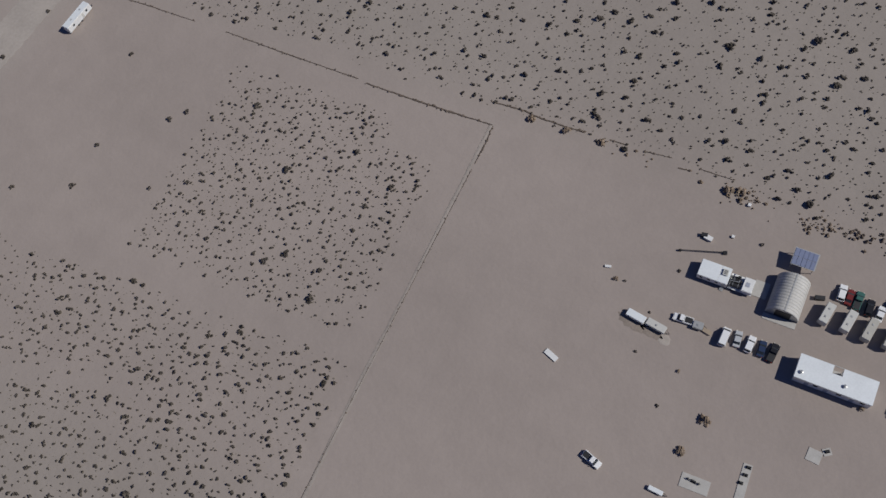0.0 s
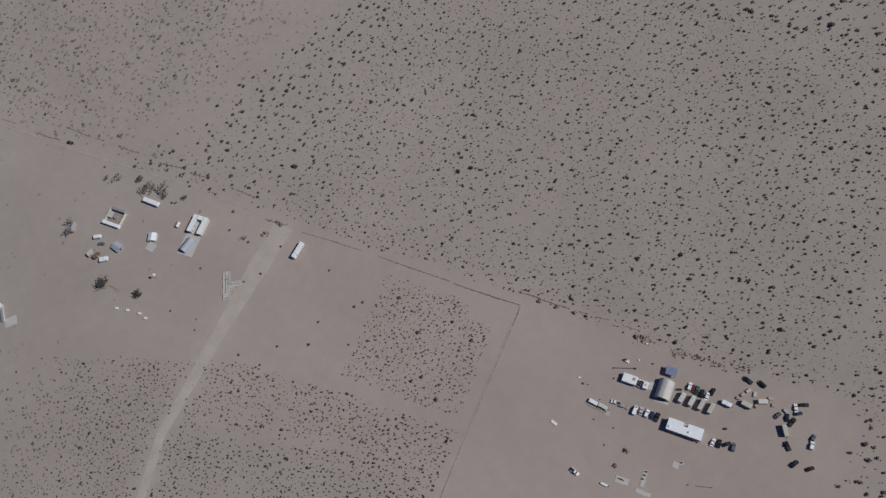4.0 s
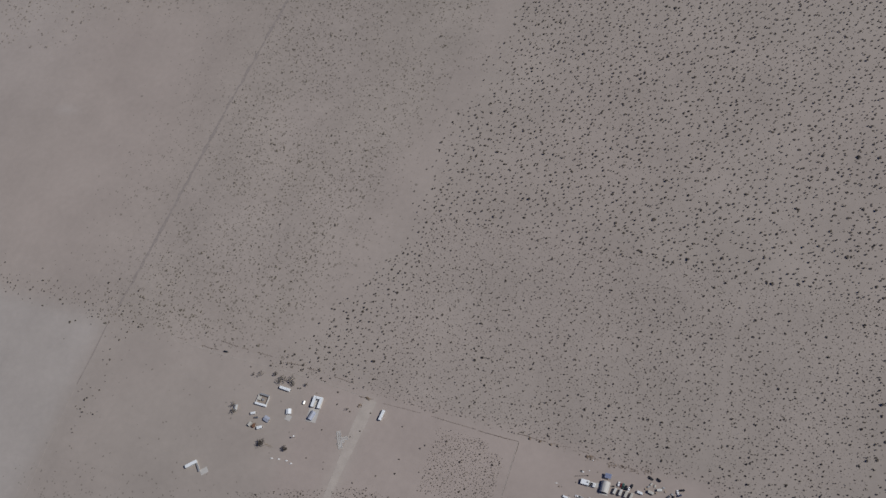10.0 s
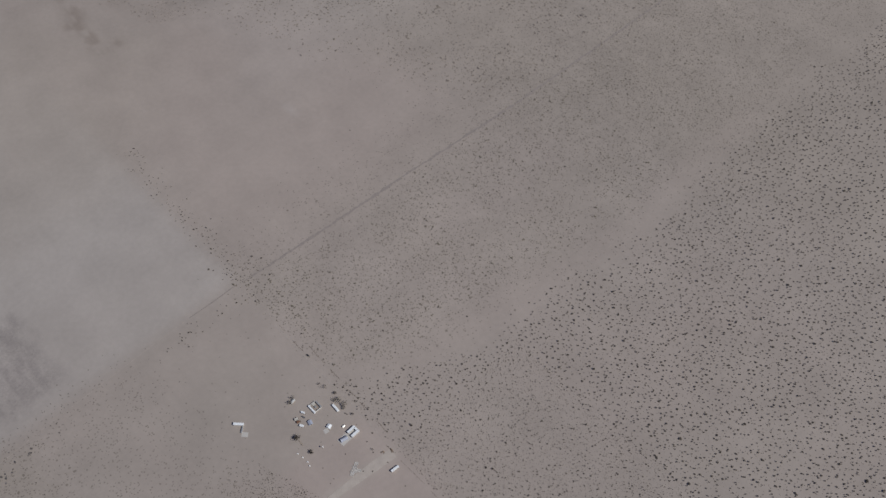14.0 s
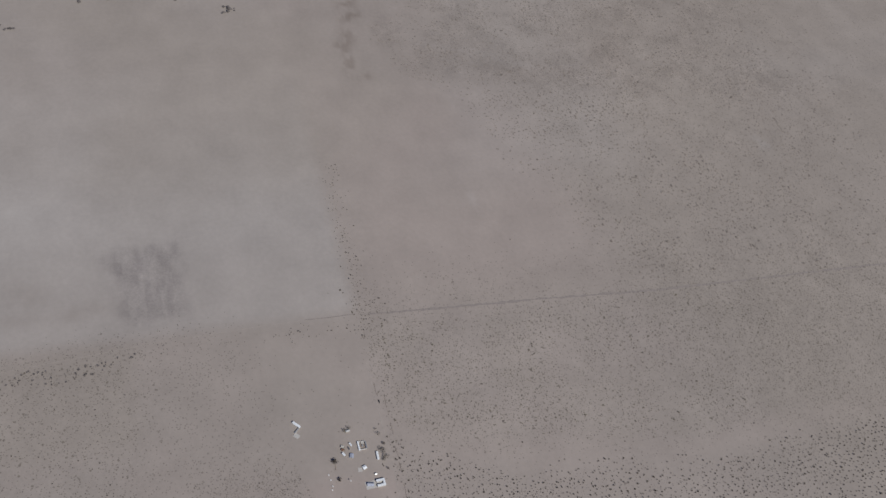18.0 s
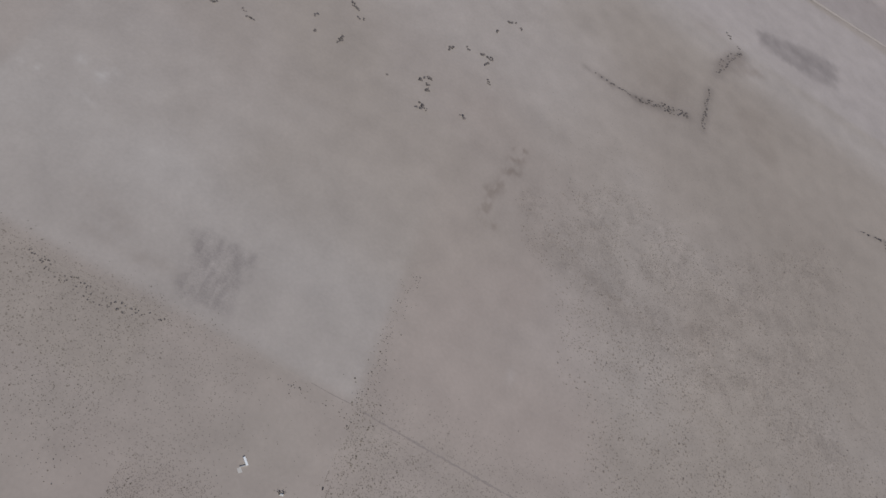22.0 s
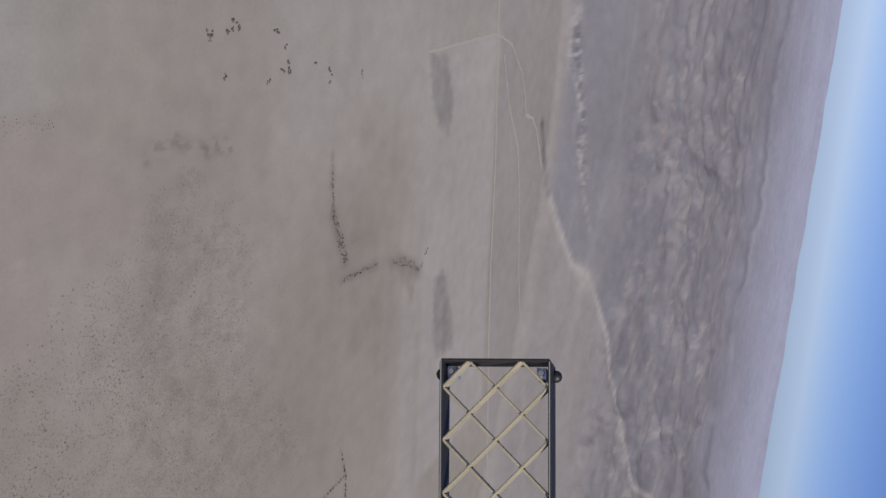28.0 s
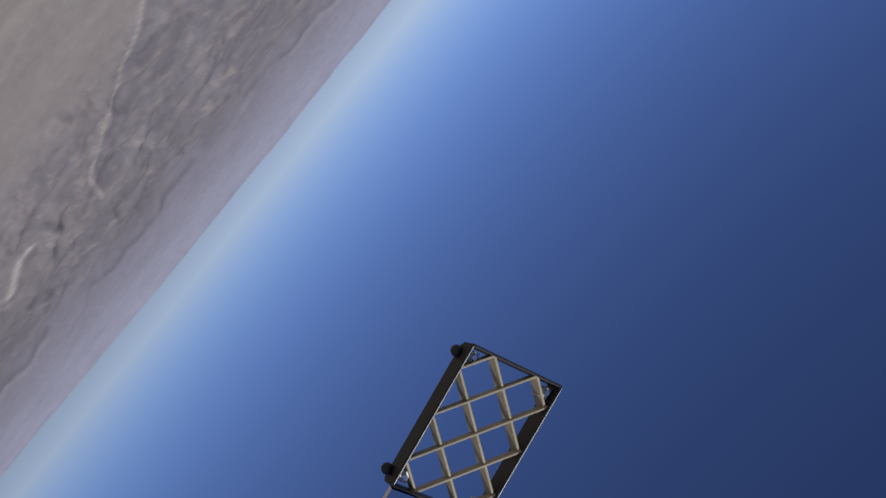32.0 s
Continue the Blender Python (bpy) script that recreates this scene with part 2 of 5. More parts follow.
def extrude_profile(profile, y0, y1, bevel=0.0):
    """A solid from an outline in x and z, between y0 and y1."""
    bm = bmesh.new()
    a = [bm.verts.new((x, y0, z)) for x, z in profile]
    b = [bm.verts.new((x, y1, z)) for x, z in profile]
    bm.faces.new(a)
    bm.faces.new(b[::-1])
    for i in range(len(a)):
        j = (i + 1) % len(a)
        bm.faces.new((a[j], a[i], b[i], b[j]))
    bmesh.ops.recalc_face_normals(bm, faces=bm.faces)
    if bevel:
        bmesh.ops.bevel(bm, geom=list(bm.edges), offset=bevel, segments=2, affect="EDGES", clamp_overlap=True)
    return bm


def value_noise(x, y, seed=0):
    """Smooth noise from 0 to 1 on arrays, one cell a unit."""
    xi, yi = np.floor(x).astype(np.int64), np.floor(y).astype(np.int64)
    fx, fy = x - xi, y - yi
    fx, fy = fx * fx * (3 - 2 * fx), fy * fy * (3 - 2 * fy)

    def h(i, j):
        v = (i * 374761393 + j * 668265263 + seed * 982451653) & 0x7FFFFFFF
        v = ((v ^ (v >> 13)) * 1274126177) & 0x7FFFFFFF
        return ((v ^ (v >> 16)) & 0xFFFF) / 65535.0

    top = h(xi, yi) * (1 - fx) + h(xi + 1, yi) * fx
    low = h(xi, yi + 1) * (1 - fx) + h(xi + 1, yi + 1) * fx
    return top * (1 - fy) + low * fy


def fbm(x, y, seed=0, octaves=4):
    total, amp, norm = 0.0, 1.0, 0.0
    for o in range(octaves):
        total, norm = total + amp * value_noise(x * 2**o, y * 2**o, seed + o), norm + amp
        amp *= 0.5
    return total / norm


def soft(edge0, edge1, v):
    s = np.clip((v - edge0) / (edge1 - edge0), 0, 1)
    return s * s * (3 - 2 * s)


def inside(x, y, x0, x1, y0, y1, blur=6.0):
    return soft(x0 - blur, x0 + blur, x) * (1 - soft(x1 - blur, x1 + blur, x)) * soft(y0 - blur, y0 + blur, y) * (1 - soft(y1 - blur, y1 + blur, y))


def blot(x, y, cx, cy, rx, ry, turn=0.0):
    c, s = math.cos(radians(turn)), math.sin(radians(turn))
    u, v = (x - cx) * c + (y - cy) * s, (y - cy) * c - (x - cx) * s
    return np.exp(-((u / rx) ** 2 + (v / ry) ** 2))


def near_line(x, y, pts, width):
    """1 on a polyline, falling to 0 at its width."""
    best = np.full(np.shape(x), 1e9)
    for (ax, ay), (bx, by) in zip(pts, pts[1:]):
        dx, dy = bx - ax, by - ay
        t = np.clip(((x - ax) * dx + (y - ay) * dy) / (dx * dx + dy * dy), 0, 1)
        best = np.minimum(best, np.hypot(x - ax - t * dx, y - ay - t * dy))
    return np.exp(-((best / width) ** 2))


def patch(x, y, corners, blur):
    """1 inside a convex plot, soft at its edges."""
    area = sum(ax * by - bx * ay for (ax, ay), (bx, by) in zip(corners, corners[1:] + corners[:1]))
    best = np.full(np.shape(x), 1e9)
    for (ax, ay), (bx, by) in zip(corners, corners[1:] + corners[:1]):
        side = ((bx - ax) * (y - ay) - (by - ay) * (x - ax)) / math.hypot(bx - ax, by - ay)
        best = np.minimum(best, side if area > 0 else -side)
    return soft(-blur, blur, best)


# ---- the land: one sheet from the launch site to the ranges on the horizon, its far part bent to fit the camera's view ----
CX, CY, LEVEL, FLAT, RIM, FAR = 115.0, -88.5, 653.0, 2150.0, 4820.0, 27000.0


def spread(r):
    """How far out on the map the land at r metres lies: past the plain it is squeezed in to fit the camera's view."""
    s = np.clip((r - FLAT) / (RIM - FLAT), 0, 1)
    return np.where(r < FLAT, r, FLAT * (FAR / FLAT) ** s), s


def build_ground():
    fine = np.linspace(radians(100), radians(208), 840, endpoint=False)
    coarse = np.linspace(radians(208), radians(460), 300, endpoint=False)
    ang = np.concatenate([fine, coarse])
    rings = np.concatenate([np.linspace(0.5, 150, 20, endpoint=False), np.linspace(150, 760, 150, endpoint=False), np.geomspace(760, FLAT, 170, endpoint=False), np.linspace(FLAT, RIM, 180)])
    nr, na = len(rings), len(ang)
    r, a = np.meshgrid(rings, ang, indexing="ij")
    real, s = spread(r)
    x, y = CX + r * np.cos(a), CY + r * np.sin(a)
    mx, my = CX + real * np.cos(a), CY + real * np.sin(a)
    # lifted to line up with flat land seen from the camera's final height
    base = np.where(r < FLAT, 0.0, LEVEL * (1 - r / real))
    # ranges: ridges that lie across the way out, higher towards the back
    lr = np.log(real / FLAT)
    warp = fbm(a * 9, lr * 3, 3) * 1.6
    ridge = 1 - np.abs(2 * fbm(a * 13 + warp, lr * 9 + warp, 11, 4) - 1)
    small = 1 - np.abs(2 * fbm(a * 60 + 4 * warp, lr * 22 + 3 * warp, 23, 3) - 1)
    grow = soft(0.11, 0.24, s) * (1 - 0.88 * soft(0.43, 0.54, s))
    crest = 0.53 + 0.16 * (fbm(a * 11, a * 0, 33, 5) - 0.5)
    scarp = np.exp(-(((s - crest) / 0.014) ** 2)) * soft(0.3, 0.6, fbm(a * 22, a * 0, 35, 3))
    z = base + grow * (34 * (ridge - 0.66) + 1.6 * (1 - 0.7 * soft(0.4, 0.6, s)) * (small - 0.6)) + 5 * scarp + soft(0.8, 1.0, s) * 20 * (fbm(a * 16, a * 0 + 2.5, 31, 5) - 0.5)
    # soil tones; distance haze and ridge shade are put into the far colours
    pink, tan, pale, grey, brown, hazy_rock = ((0.37, 0.314, 0.28), (0.333, 0.295, 0.26), (0.40, 0.362, 0.332), (0.33, 0.29, 0.25), (0.24, 0.20, 0.17), (0.205, 0.19, 0.212))
    grey_brown = (0.23, 0.205, 0.195)
    col = np.empty(x.shape + (3,))
    col[:] = tan

    def lay(colour, mask):
        nonlocal col
        mask = np.clip(mask, 0, 1)[..., None]
        col = col * (1 - mask) + np.array(colour) * mask

    n1, n2 = fbm(mx / 90, my / 90, 41), fbm(mx / 25, my / 25, 47)
    lay(pink, 0.9 * inside(mx, my, -200, 20, 0, 66, 8))
    lay(pink, 0.6 * n1)
    lay((0.405, 0.36, 0.318), 0.7 * near_line(mx, my, [(-164, 60), (-166.5, 36), (-168.5, 4), (-169.5, -11), (-166, -29), (-160, -60)], 4.2))
    lay(pink, 0.5 * inside(mx, my, -600, -330, 78, 300, 40))
    lay((0.398, 0.365, 0.336), 0.68 * inside(mx, my, -640, -339, -330, 66, 9) * soft(-640, -420, mx + 60 * n1) + 0.45 * inside(mx, my, -800, -420, -400, 40, 60) * n1)
    lay(grey, 0.6 * inside(mx, my, -332, -250, -500, -104, 12))
    n3, n4 = fbm(mx / 9, my / 9, 53), fbm(mx / 300, my / 300, 59)
    rough_x, rough_y = mx + 16 * (n3 - 0.5) + 14 * (n2 - 0.5), my + 16 * (fbm(mx / 9, my / 9, 55) - 0.5)
    plot = patch(rough_x, rough_y, [(-420, -117), (-423, -63), (-352, -62), (-352, -103)], 9)
    lay(grey_brown, 0.15 * plot + 0.22 * plot * soft(0.35, 0.65, fbm(mx / 14, my / 4, 71, 3)) + 0.2 * plot * soft(0.3, 0.6, n3))
    lay(brown, 0.45 * n3 * (blot(mx, my, -368, -138, 7, 22, 8) + blot(mx, my, -388, -168, 10, 14) + 0.6 * blot(mx, my, -400, -200, 14, 22) + 0.6 * blot(mx, my, -367, -186, 6, 20)))
    lay(grey, 0.7 * soft(220, 330, my - 0.25 * (mx + 560)) * soft(-980, -700, mx) * (0.4 + n1))
    lay(brown, 0.8 * soft(0.4, 0.65, n3) * near_line(rough_x, rough_y, [(-752, 146), (-690, 138), (-658, 122), (-624, 124), (-613, 138)], 8))
    lower = np.interp(my, [150, 160, 176, 194, 245, 319, 420, 560], [-700, -655, -622, -602, -606, -579, -560, -540])
    upper = np.interp(my, [150, 200, 270, 313, 374, 450, 530, 610], [-690, -720, -780, -785, -765, -780, -850, -930])
    crust = soft(10, -10, rough_x - lower) * soft(-14, 14, rough_x - upper) * soft(150, 165, my) * (1 - soft(560, 700, my))
    lay(brown, 0.2 * crust * soft(0.25, 0.75, n2) * (0.3 + 0.7 * soft(0.4, 0.6, fbm(mx / 60, my / 60, 57))))
    lay(brown, 0.5 * n3 * near_line(rough_x, rough_y, [(-640, 225), (-629, 242), (-618, 260), (-612, 296), (-590, 312), (-570, 300)], 9) + 0.35 * n3 * near_line(rough_x, rough_y, [(-612, 296), (-600, 358), (-640, 400)], 14))
    lay(pale, 0.7 * near_line(rough_x, my, [(-660, 197), (-656, 233), (-644, 262), (-619, 312)], 3.5) * n3)
    lay(pale, 0.8 * soft(-760, -900, mx) * (1 - soft(150, 330, my)) * (0.5 + 0.5 * n1))
    lay(grey, 0.5 * soft(-780, -900, mx) * soft(150, 300, my))
    lay(brown, 0.3 * patch(rough_x, rough_y, [(-1055, 290), (-1144, 330), (-1111, 380), (-1030, 345)], 14) + 0.4 * patch(rough_x, rough_y, [(-1100, 452), (-1032, 490), (-1014, 524), (-1060, 536), (-1150, 512), (-1140, 470)], 9))
    lay(brown, 0.2 * blot(mx, my, -1065, 310, 90, 60, 20) + 0.25 * blot(mx, my, -1130, 500, 110, 85, 10) + 0.3 * blot(mx, my, -880, 560, 150, 110, 0))
    lay(pale, 0.35 * soft(0.5, 0.7, n4) * soft(-420, -520, mx))
    lay(grey, 0.45 * soft(0.5, 0.3, n4) * soft(-420, -520, mx))
    lay((0.41, 0.37, 0.35), 0.85 * inside(mx, my, -1625, -1290, 78, 900, 10))
    lay(pale, 0.8 * near_line(mx, my, [(-1310, 77), (-1280, 300), (-1240, 700), (-1200, 1300)], 60))
    lay(grey_brown, (0.45 + 0.2 * soft(0.3, 0.6, fbm(mx / 14, my / 30, 73))) * patch(rough_x, rough_y, [(-1306, 90), (-1372, 92), (-1404, 170), (-1392, 242), (-1345, 215), (-1312, 150)], 9) * (0.6 + 0.7 * n2))
    lay(grey_brown, (0.5 + 0.25 * soft(0.3, 0.6, fbm(mx / 14, my / 30, 75))) * patch(rough_x, rough_y, [(-1350, 500), (-1385, 498), (-1432, 580), (-1450, 680), (-1366, 668), (-1345, 600)], 10) * (0.4 + 0.9 * n2))
    lay(brown, 0.9 * n2 * patch(rough_x, rough_y, [(-1205, 412), (-1283, 458), (-1252, 510), (-1188, 424)], 10) + 0.4 * blot(mx, my, -1290, 400, 40, 40, 0) * n2)
    lay((0.35, 0.312, 0.297), 0.85 * soft(-1622, -1640, mx + 0.03 * (my - 80)))
    belt = near_line(mx, my, [(-985, 200), (-984, 245), (-988, 290)], 5) + near_line(mx, my, [(-987, 288), (-1002, 324), (-1021, 370)], 11) + 0.8 * near_line(mx, my, [(-1011, 396), (-1040, 398), (-1085, 401), (-1121, 404)], 9) + 0.9 * near_line(mx, my, [(-1173, 414), (-1215, 428), (-1248, 440), (-1277, 463)], 14) + 0.6 * near_line(mx, my, [(-1006, 680), (-1020, 733), (-1019, 806), (-1010, 900)], 4) + 0.5 * near_line(mx, my, [(-1020, 733), (-945, 738), (-864, 744)], 4)
    lay((0.18, 0.155, 0.14), 0.55 * belt * (0.4 + n3))
    lay(brown, 0.3 * near_line(mx, my, [(-640, 245), (-600, 300), (-640, 370), (-690, 450)], 45) * n2)
    lay(brown, 0.2 * soft(-1650, -2100, mx) * (0.4 + n1))
    lay((0.47, 0.44, 0.415), 0.4 * (0.4 + n3) * (0.7 * blot(rough_x, rough_y, -480, 527, 13, 6, 20) + blot(mx, my, -524, -258, 10, 7) + blot(mx, my, -530, -285, 6, 5) + 0.5 * blot(mx, my, -444, 197, 9, 4)))
    lay((0.50, 0.47, 0.44), 0.55 * soft(0.35, 0.6, n3) * (near_line(mx, my, [(-491, -323), (-495, -305)], 3) + near_line(mx, my, [(-524, -262), (-536, -253)], 5) + blot(mx, my, -527, -281, 5, 4) + 0.7 * blot(mx, my, -490, -258, 4, 10)))
    tone = fbm(a * 40 + warp, lr * 26, 61, 4)
    crag = near_line(mx + 60 * (n2 - 0.5), my, [(-2168, 130), (-2208, 204), (-2271, 313), (-2292, 426), (-2354, 534)], 34) + 0.6 * near_line(mx, my, [(-2168, 130), (-2150, 20), (-2160, -90)], 30)
    beyond = np.interp(my, [-300, 12, 128, 264, 333, 470, 604, 767, 868, 1177, 1592, 2233, 2728], [-1560, -1635, -1702, -1797, -1942, -2002, -2128, -2300, -2509, -2821, -3096, -3600, -4327])
    upland = soft(12, -25, mx - beyond + 50 * (n2 - 0.5))
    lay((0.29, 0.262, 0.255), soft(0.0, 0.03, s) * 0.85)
    # bluish distance haze is mixed into the upland and mountain colours
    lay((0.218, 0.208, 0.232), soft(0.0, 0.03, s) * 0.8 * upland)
    lay(hazy_rock, soft(0.10, 0.22, s) * (0.4 + 0.5 * tone))
    mottle = fbm(a * 95 + 7 * warp, lr * 42 + 5 * warp, 63, 6)
    flank = fbm(a * 34 + 5 * warp, lr * 20 - 4 * warp, 65, 5)
    heights = soft(0.11, 0.18, s) * (1 - soft(0.44, 0.56, s))
    # ridge light and blue-grey shade put into the mountain mottling
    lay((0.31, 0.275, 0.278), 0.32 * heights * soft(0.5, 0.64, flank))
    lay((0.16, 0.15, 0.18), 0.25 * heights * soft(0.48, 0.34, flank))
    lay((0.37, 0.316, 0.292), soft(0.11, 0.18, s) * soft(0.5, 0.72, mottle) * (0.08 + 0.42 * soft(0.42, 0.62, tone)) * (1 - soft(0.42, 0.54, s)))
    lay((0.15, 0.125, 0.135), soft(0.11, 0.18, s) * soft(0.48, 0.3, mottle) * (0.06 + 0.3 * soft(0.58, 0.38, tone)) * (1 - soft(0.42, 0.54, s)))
    # lavender haze painted onto the far land, paler towards the rim
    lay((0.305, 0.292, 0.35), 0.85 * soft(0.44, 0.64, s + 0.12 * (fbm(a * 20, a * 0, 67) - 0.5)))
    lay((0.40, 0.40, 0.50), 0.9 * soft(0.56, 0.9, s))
    # crest shade painted dark, with pale haze painted behind it
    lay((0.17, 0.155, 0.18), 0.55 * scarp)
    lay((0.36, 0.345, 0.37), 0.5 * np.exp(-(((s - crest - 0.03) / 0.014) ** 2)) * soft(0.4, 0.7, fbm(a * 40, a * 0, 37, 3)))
    wash = [(-1560, -300), (-1635, 12), (-1702, 128), (-1797, 264), (-1942, 333), (-2002, 470), (-2128, 604), (-2300, 767), (-2509, 868), (-2821, 1177), (-3096, 1592), (-3600, 2233), (-4327, 2728)]
    light = (0.45, 0.405, 0.375)
    lay(light, 0.75 * near_line(mx, my, wash, 15) * (0.35 + 0.9 * n2) * soft(-1900, -2010, mx))
    lay(light, 0.6 * blot(mx, my, -2470, 855, 150, 48, -26) * (0.2 + n2))
    lay(light, 0.22 * near_line(mx, my, [(-1900, 820), (-2089, 1990), (-2300, 2600)], 14))
    lay((0.52, 0.48, 0.44), 0.95 * near_line(mx, my, [(-3690, 3095), (-3500, 2732), (-3560, 2700)], 30))
    lay(light, 0.6 * near_line(mx, my, [(-2195, 1916), (-2089, 1992)], 24))
    lay(light, 0.15 * soft(0.55, 0.75, fbm(mx / 260, my / 900, 83)) * soft(-2100, -2600, mx) * (1 - soft(500, 900, my)) * (1 - soft(0.3, 0.45, s)))
    chips = fbm(mx / 11, my / 11, 101, 3)
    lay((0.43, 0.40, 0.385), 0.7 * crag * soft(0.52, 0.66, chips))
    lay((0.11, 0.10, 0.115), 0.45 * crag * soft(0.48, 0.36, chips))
    streak = fbm(a * 9 + 2 * warp, lr * 34 + 2.5 * warp, 97, 6)
    lay((0.40, 0.36, 0.335), 0.18 * soft(0.56, 0.78, streak) * soft(0.0, 0.03, s) * (1 - soft(0.22, 0.4, s)))
    lay(brown, 0.18 * soft(0.44, 0.28, streak) * soft(0.0, 0.03, s) * (1 - soft(0.3, 0.5, s)))
    lay(light, 0.8 * n3 * (near_line(mx, my, [(-2113, 175), (-2112, 83), (-2200, 55)], 22) + 0.7 * near_line(mx, my, [(-2179, 215), (-2263, 326), (-2313, 509), (-2474, 714)], 11)))
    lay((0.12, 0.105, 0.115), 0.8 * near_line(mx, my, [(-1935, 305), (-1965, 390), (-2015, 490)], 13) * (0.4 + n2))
    # scrub speckle: fine, middle and coarse
    scrub = np.zeros(x.shape + (3,))
    edge = np.interp(my, [66, 71, 112, 163, 216, 293, 400, 520], [-228, -222, -195, -183, -180, -161, -168, -168])
    west = soft(8, -28, mx - edge) * soft(60, 75, my) * (1 - soft(-320, -400, mx))
    lay(pink, 0.25 * np.exp(-(((mx - edge + 12) / 14) ** 2)) * soft(64, 80, my) * (1 - soft(420, 560, my)))
    lay(grey, 0.25 * west * soft(0.35, 0.6, fbm(mx / 45, my / 45, 91)))
    scrub[..., 0] = 0.52 * west * (0.4 + n1) + 0.55 * inside(mx, my, -336, -200, -400, -20, 20) + 0.04 * inside(mx, my, -340, -200, -20, 66, 20) + 0.45 * soft(200, 330, my - 0.25 * (mx + 560)) * soft(-950, -600, mx) * (1 - soft(-150, -100, mx)) * (0.3 + n1)
    scrub[..., 1] = 0.3 * west * n1 + 0.4 * inside(mx, my, -336, -240, -400, -100, 20) + 0.22 * soft(230, 330, my) * soft(-950, -600, mx) * n1 * (1 - soft(-150, -100, mx))
    col *= 0.8
    scrub[..., 2] = np.clip(0.5 * crust * soft(0.25, 0.6, n2) + 0.5 * plot + 0.2 * west + 0.2 * inside(mx, my, -336, -200, -400, -80, 30) + 0.4 * n2 * soft(220, 330, my - 0.25 * (mx + 560)) * soft(-980, -700, mx) * (1 - soft(-330, -230, mx)) + 0.08, 0, 1) * (1 - soft(0.0, 0.1, s))
    co = np.stack([x, y, z], -1).reshape(-1, 3)
    idx = np.arange(nr * na).reshape(nr, na)
    nxt = np.roll(idx, -1, axis=1)
    quads = np.stack([idx[:-1], idx[1:], nxt[1:], nxt[:-1]], -1).reshape(-1, 4)
    me = bpy.data.meshes.new("ground")
    me.vertices.add(len(co))
    me.vertices.foreach_set("co", co.ravel())
    me.loops.add(quads.size)
    me.loops.foreach_set("vertex_index", quads.ravel())
    me.polygons.add(len(quads))
    me.polygons.foreach_set("loop_start", np.arange(0, quads.size, 4))
    me.update(calc_edges=True)
    for name, data in (("soil_haze", col), ("scrub", scrub)):
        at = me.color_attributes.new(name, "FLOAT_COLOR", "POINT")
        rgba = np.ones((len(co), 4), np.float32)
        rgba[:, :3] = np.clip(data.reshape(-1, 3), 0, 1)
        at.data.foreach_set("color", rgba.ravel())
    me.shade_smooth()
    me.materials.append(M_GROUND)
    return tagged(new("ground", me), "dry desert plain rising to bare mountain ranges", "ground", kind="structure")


ground = build_ground()


def strip(name, pts, widths, mat, z, label, kind="structure", seed=0, wobble=0.0, step=2.0):
    """A flat track laid on the plain along a polyline, with uneven edges."""
    rng = random.Random(seed)
    line = []
    for (ax, ay, aw), (bx, by, bw) in zip([(*p, w) for p, w in zip(pts, widths)], [(*p, w) for p, w in zip(pts, widths)][1:]):
        n = max(1, int(math.hypot(bx - ax, by - ay) / step))
        line += [(ax + (bx - ax) * i / n, ay + (by - ay) * i / n, aw + (bw - aw) * i / n) for i in range(n)]
    line.append((*pts[-1], widths[-1]))
    bm = bmesh.new()
    rows = []
    for i, (x, y, w) in enumerate(line):
        x2, y2, _ = line[min(i + 1, len(line) - 1)]
        x1, y1, _ = line[max(i - 1, 0)]
        d = Vector((x2 - x1, y2 - y1, 0)).normalized()
        nrm = Vector((-d.y, d.x, 0))
        a, b = (w / 2 * (1 + wobble * rng.uniform(-1, 1)) for _ in "ab")
        rows.append((bm.verts.new(Vector((x, y, z)) + nrm * a), bm.verts.new(Vector((x, y, z + 0.02)),), bm.verts.new(Vector((x, y, z)) - nrm * b)))
    for (a, b, c), (d, e, f) in zip(rows, rows[1:]):
        bm.faces.new((a, b, e, d))
        bm.faces.new((b, c, f, e))
    bmesh.ops.recalc_face_normals(bm, faces=bm.faces)
    ob = part(name, bm, mat, None, label, kind=kind)
    ob["category"] = "track" if kind == "structure" else "debris"
    return ob


road = strip("road_1", [(-164, 62), (-165.5, 48), (-166.5, 36), (-167.5, 22), (-168.5, 4), (-169.5, -11), (-166, -29), (-160, -60)], [7.0, 6.8, 5.8, 4.4, 3.5, 3.1, 2.8, 2.6], M_PALE, 0.03, "pale graded dirt road across the plain", seed=1, wobble=0.05, step=0.6)
strip("road_2", [(-83, 62), (-83.1, 40), (-83.2, 20), (-83, 2), (-83.5, -30)], [0.5, 0.4, 0.6, 0.5, 0.6], M_TRACK, 0.035, "narrow wheel track worn into pink sand", seed=2, wobble=0.2)
strip("road_3", [(-290, 65), (-250, 64.2), (-202, 65), (-169, 62.8)], [0.9, 0.7, 0.6, 0.4], M_TRACK, 0.04, "narrow wheel track beside a fence line", seed=3, wobble=0.25)
strip("road_4", [(-334, 70), (-332.5, 95), (-330.5, 130), (-327, 217), (-320, 330), (-316, 548), (-310, 800)], [1.2, 1.6, 2.0, 2.0, 1.8, 1.7, 1.7], M_RUT, 0.05, "long straight dark berm along a section line", seed=4, wobble=0.7, step=3)
strip("road_5", [(-335.6, 22), (-335, -10), (-332, -90), (-323, -206), (-310, -400)], [0.3, 0.4, 0.3, 0.3, 0.3], M_TRACK, 0.05, "straight track along a section line", seed=5, wobble=0.3, step=4)
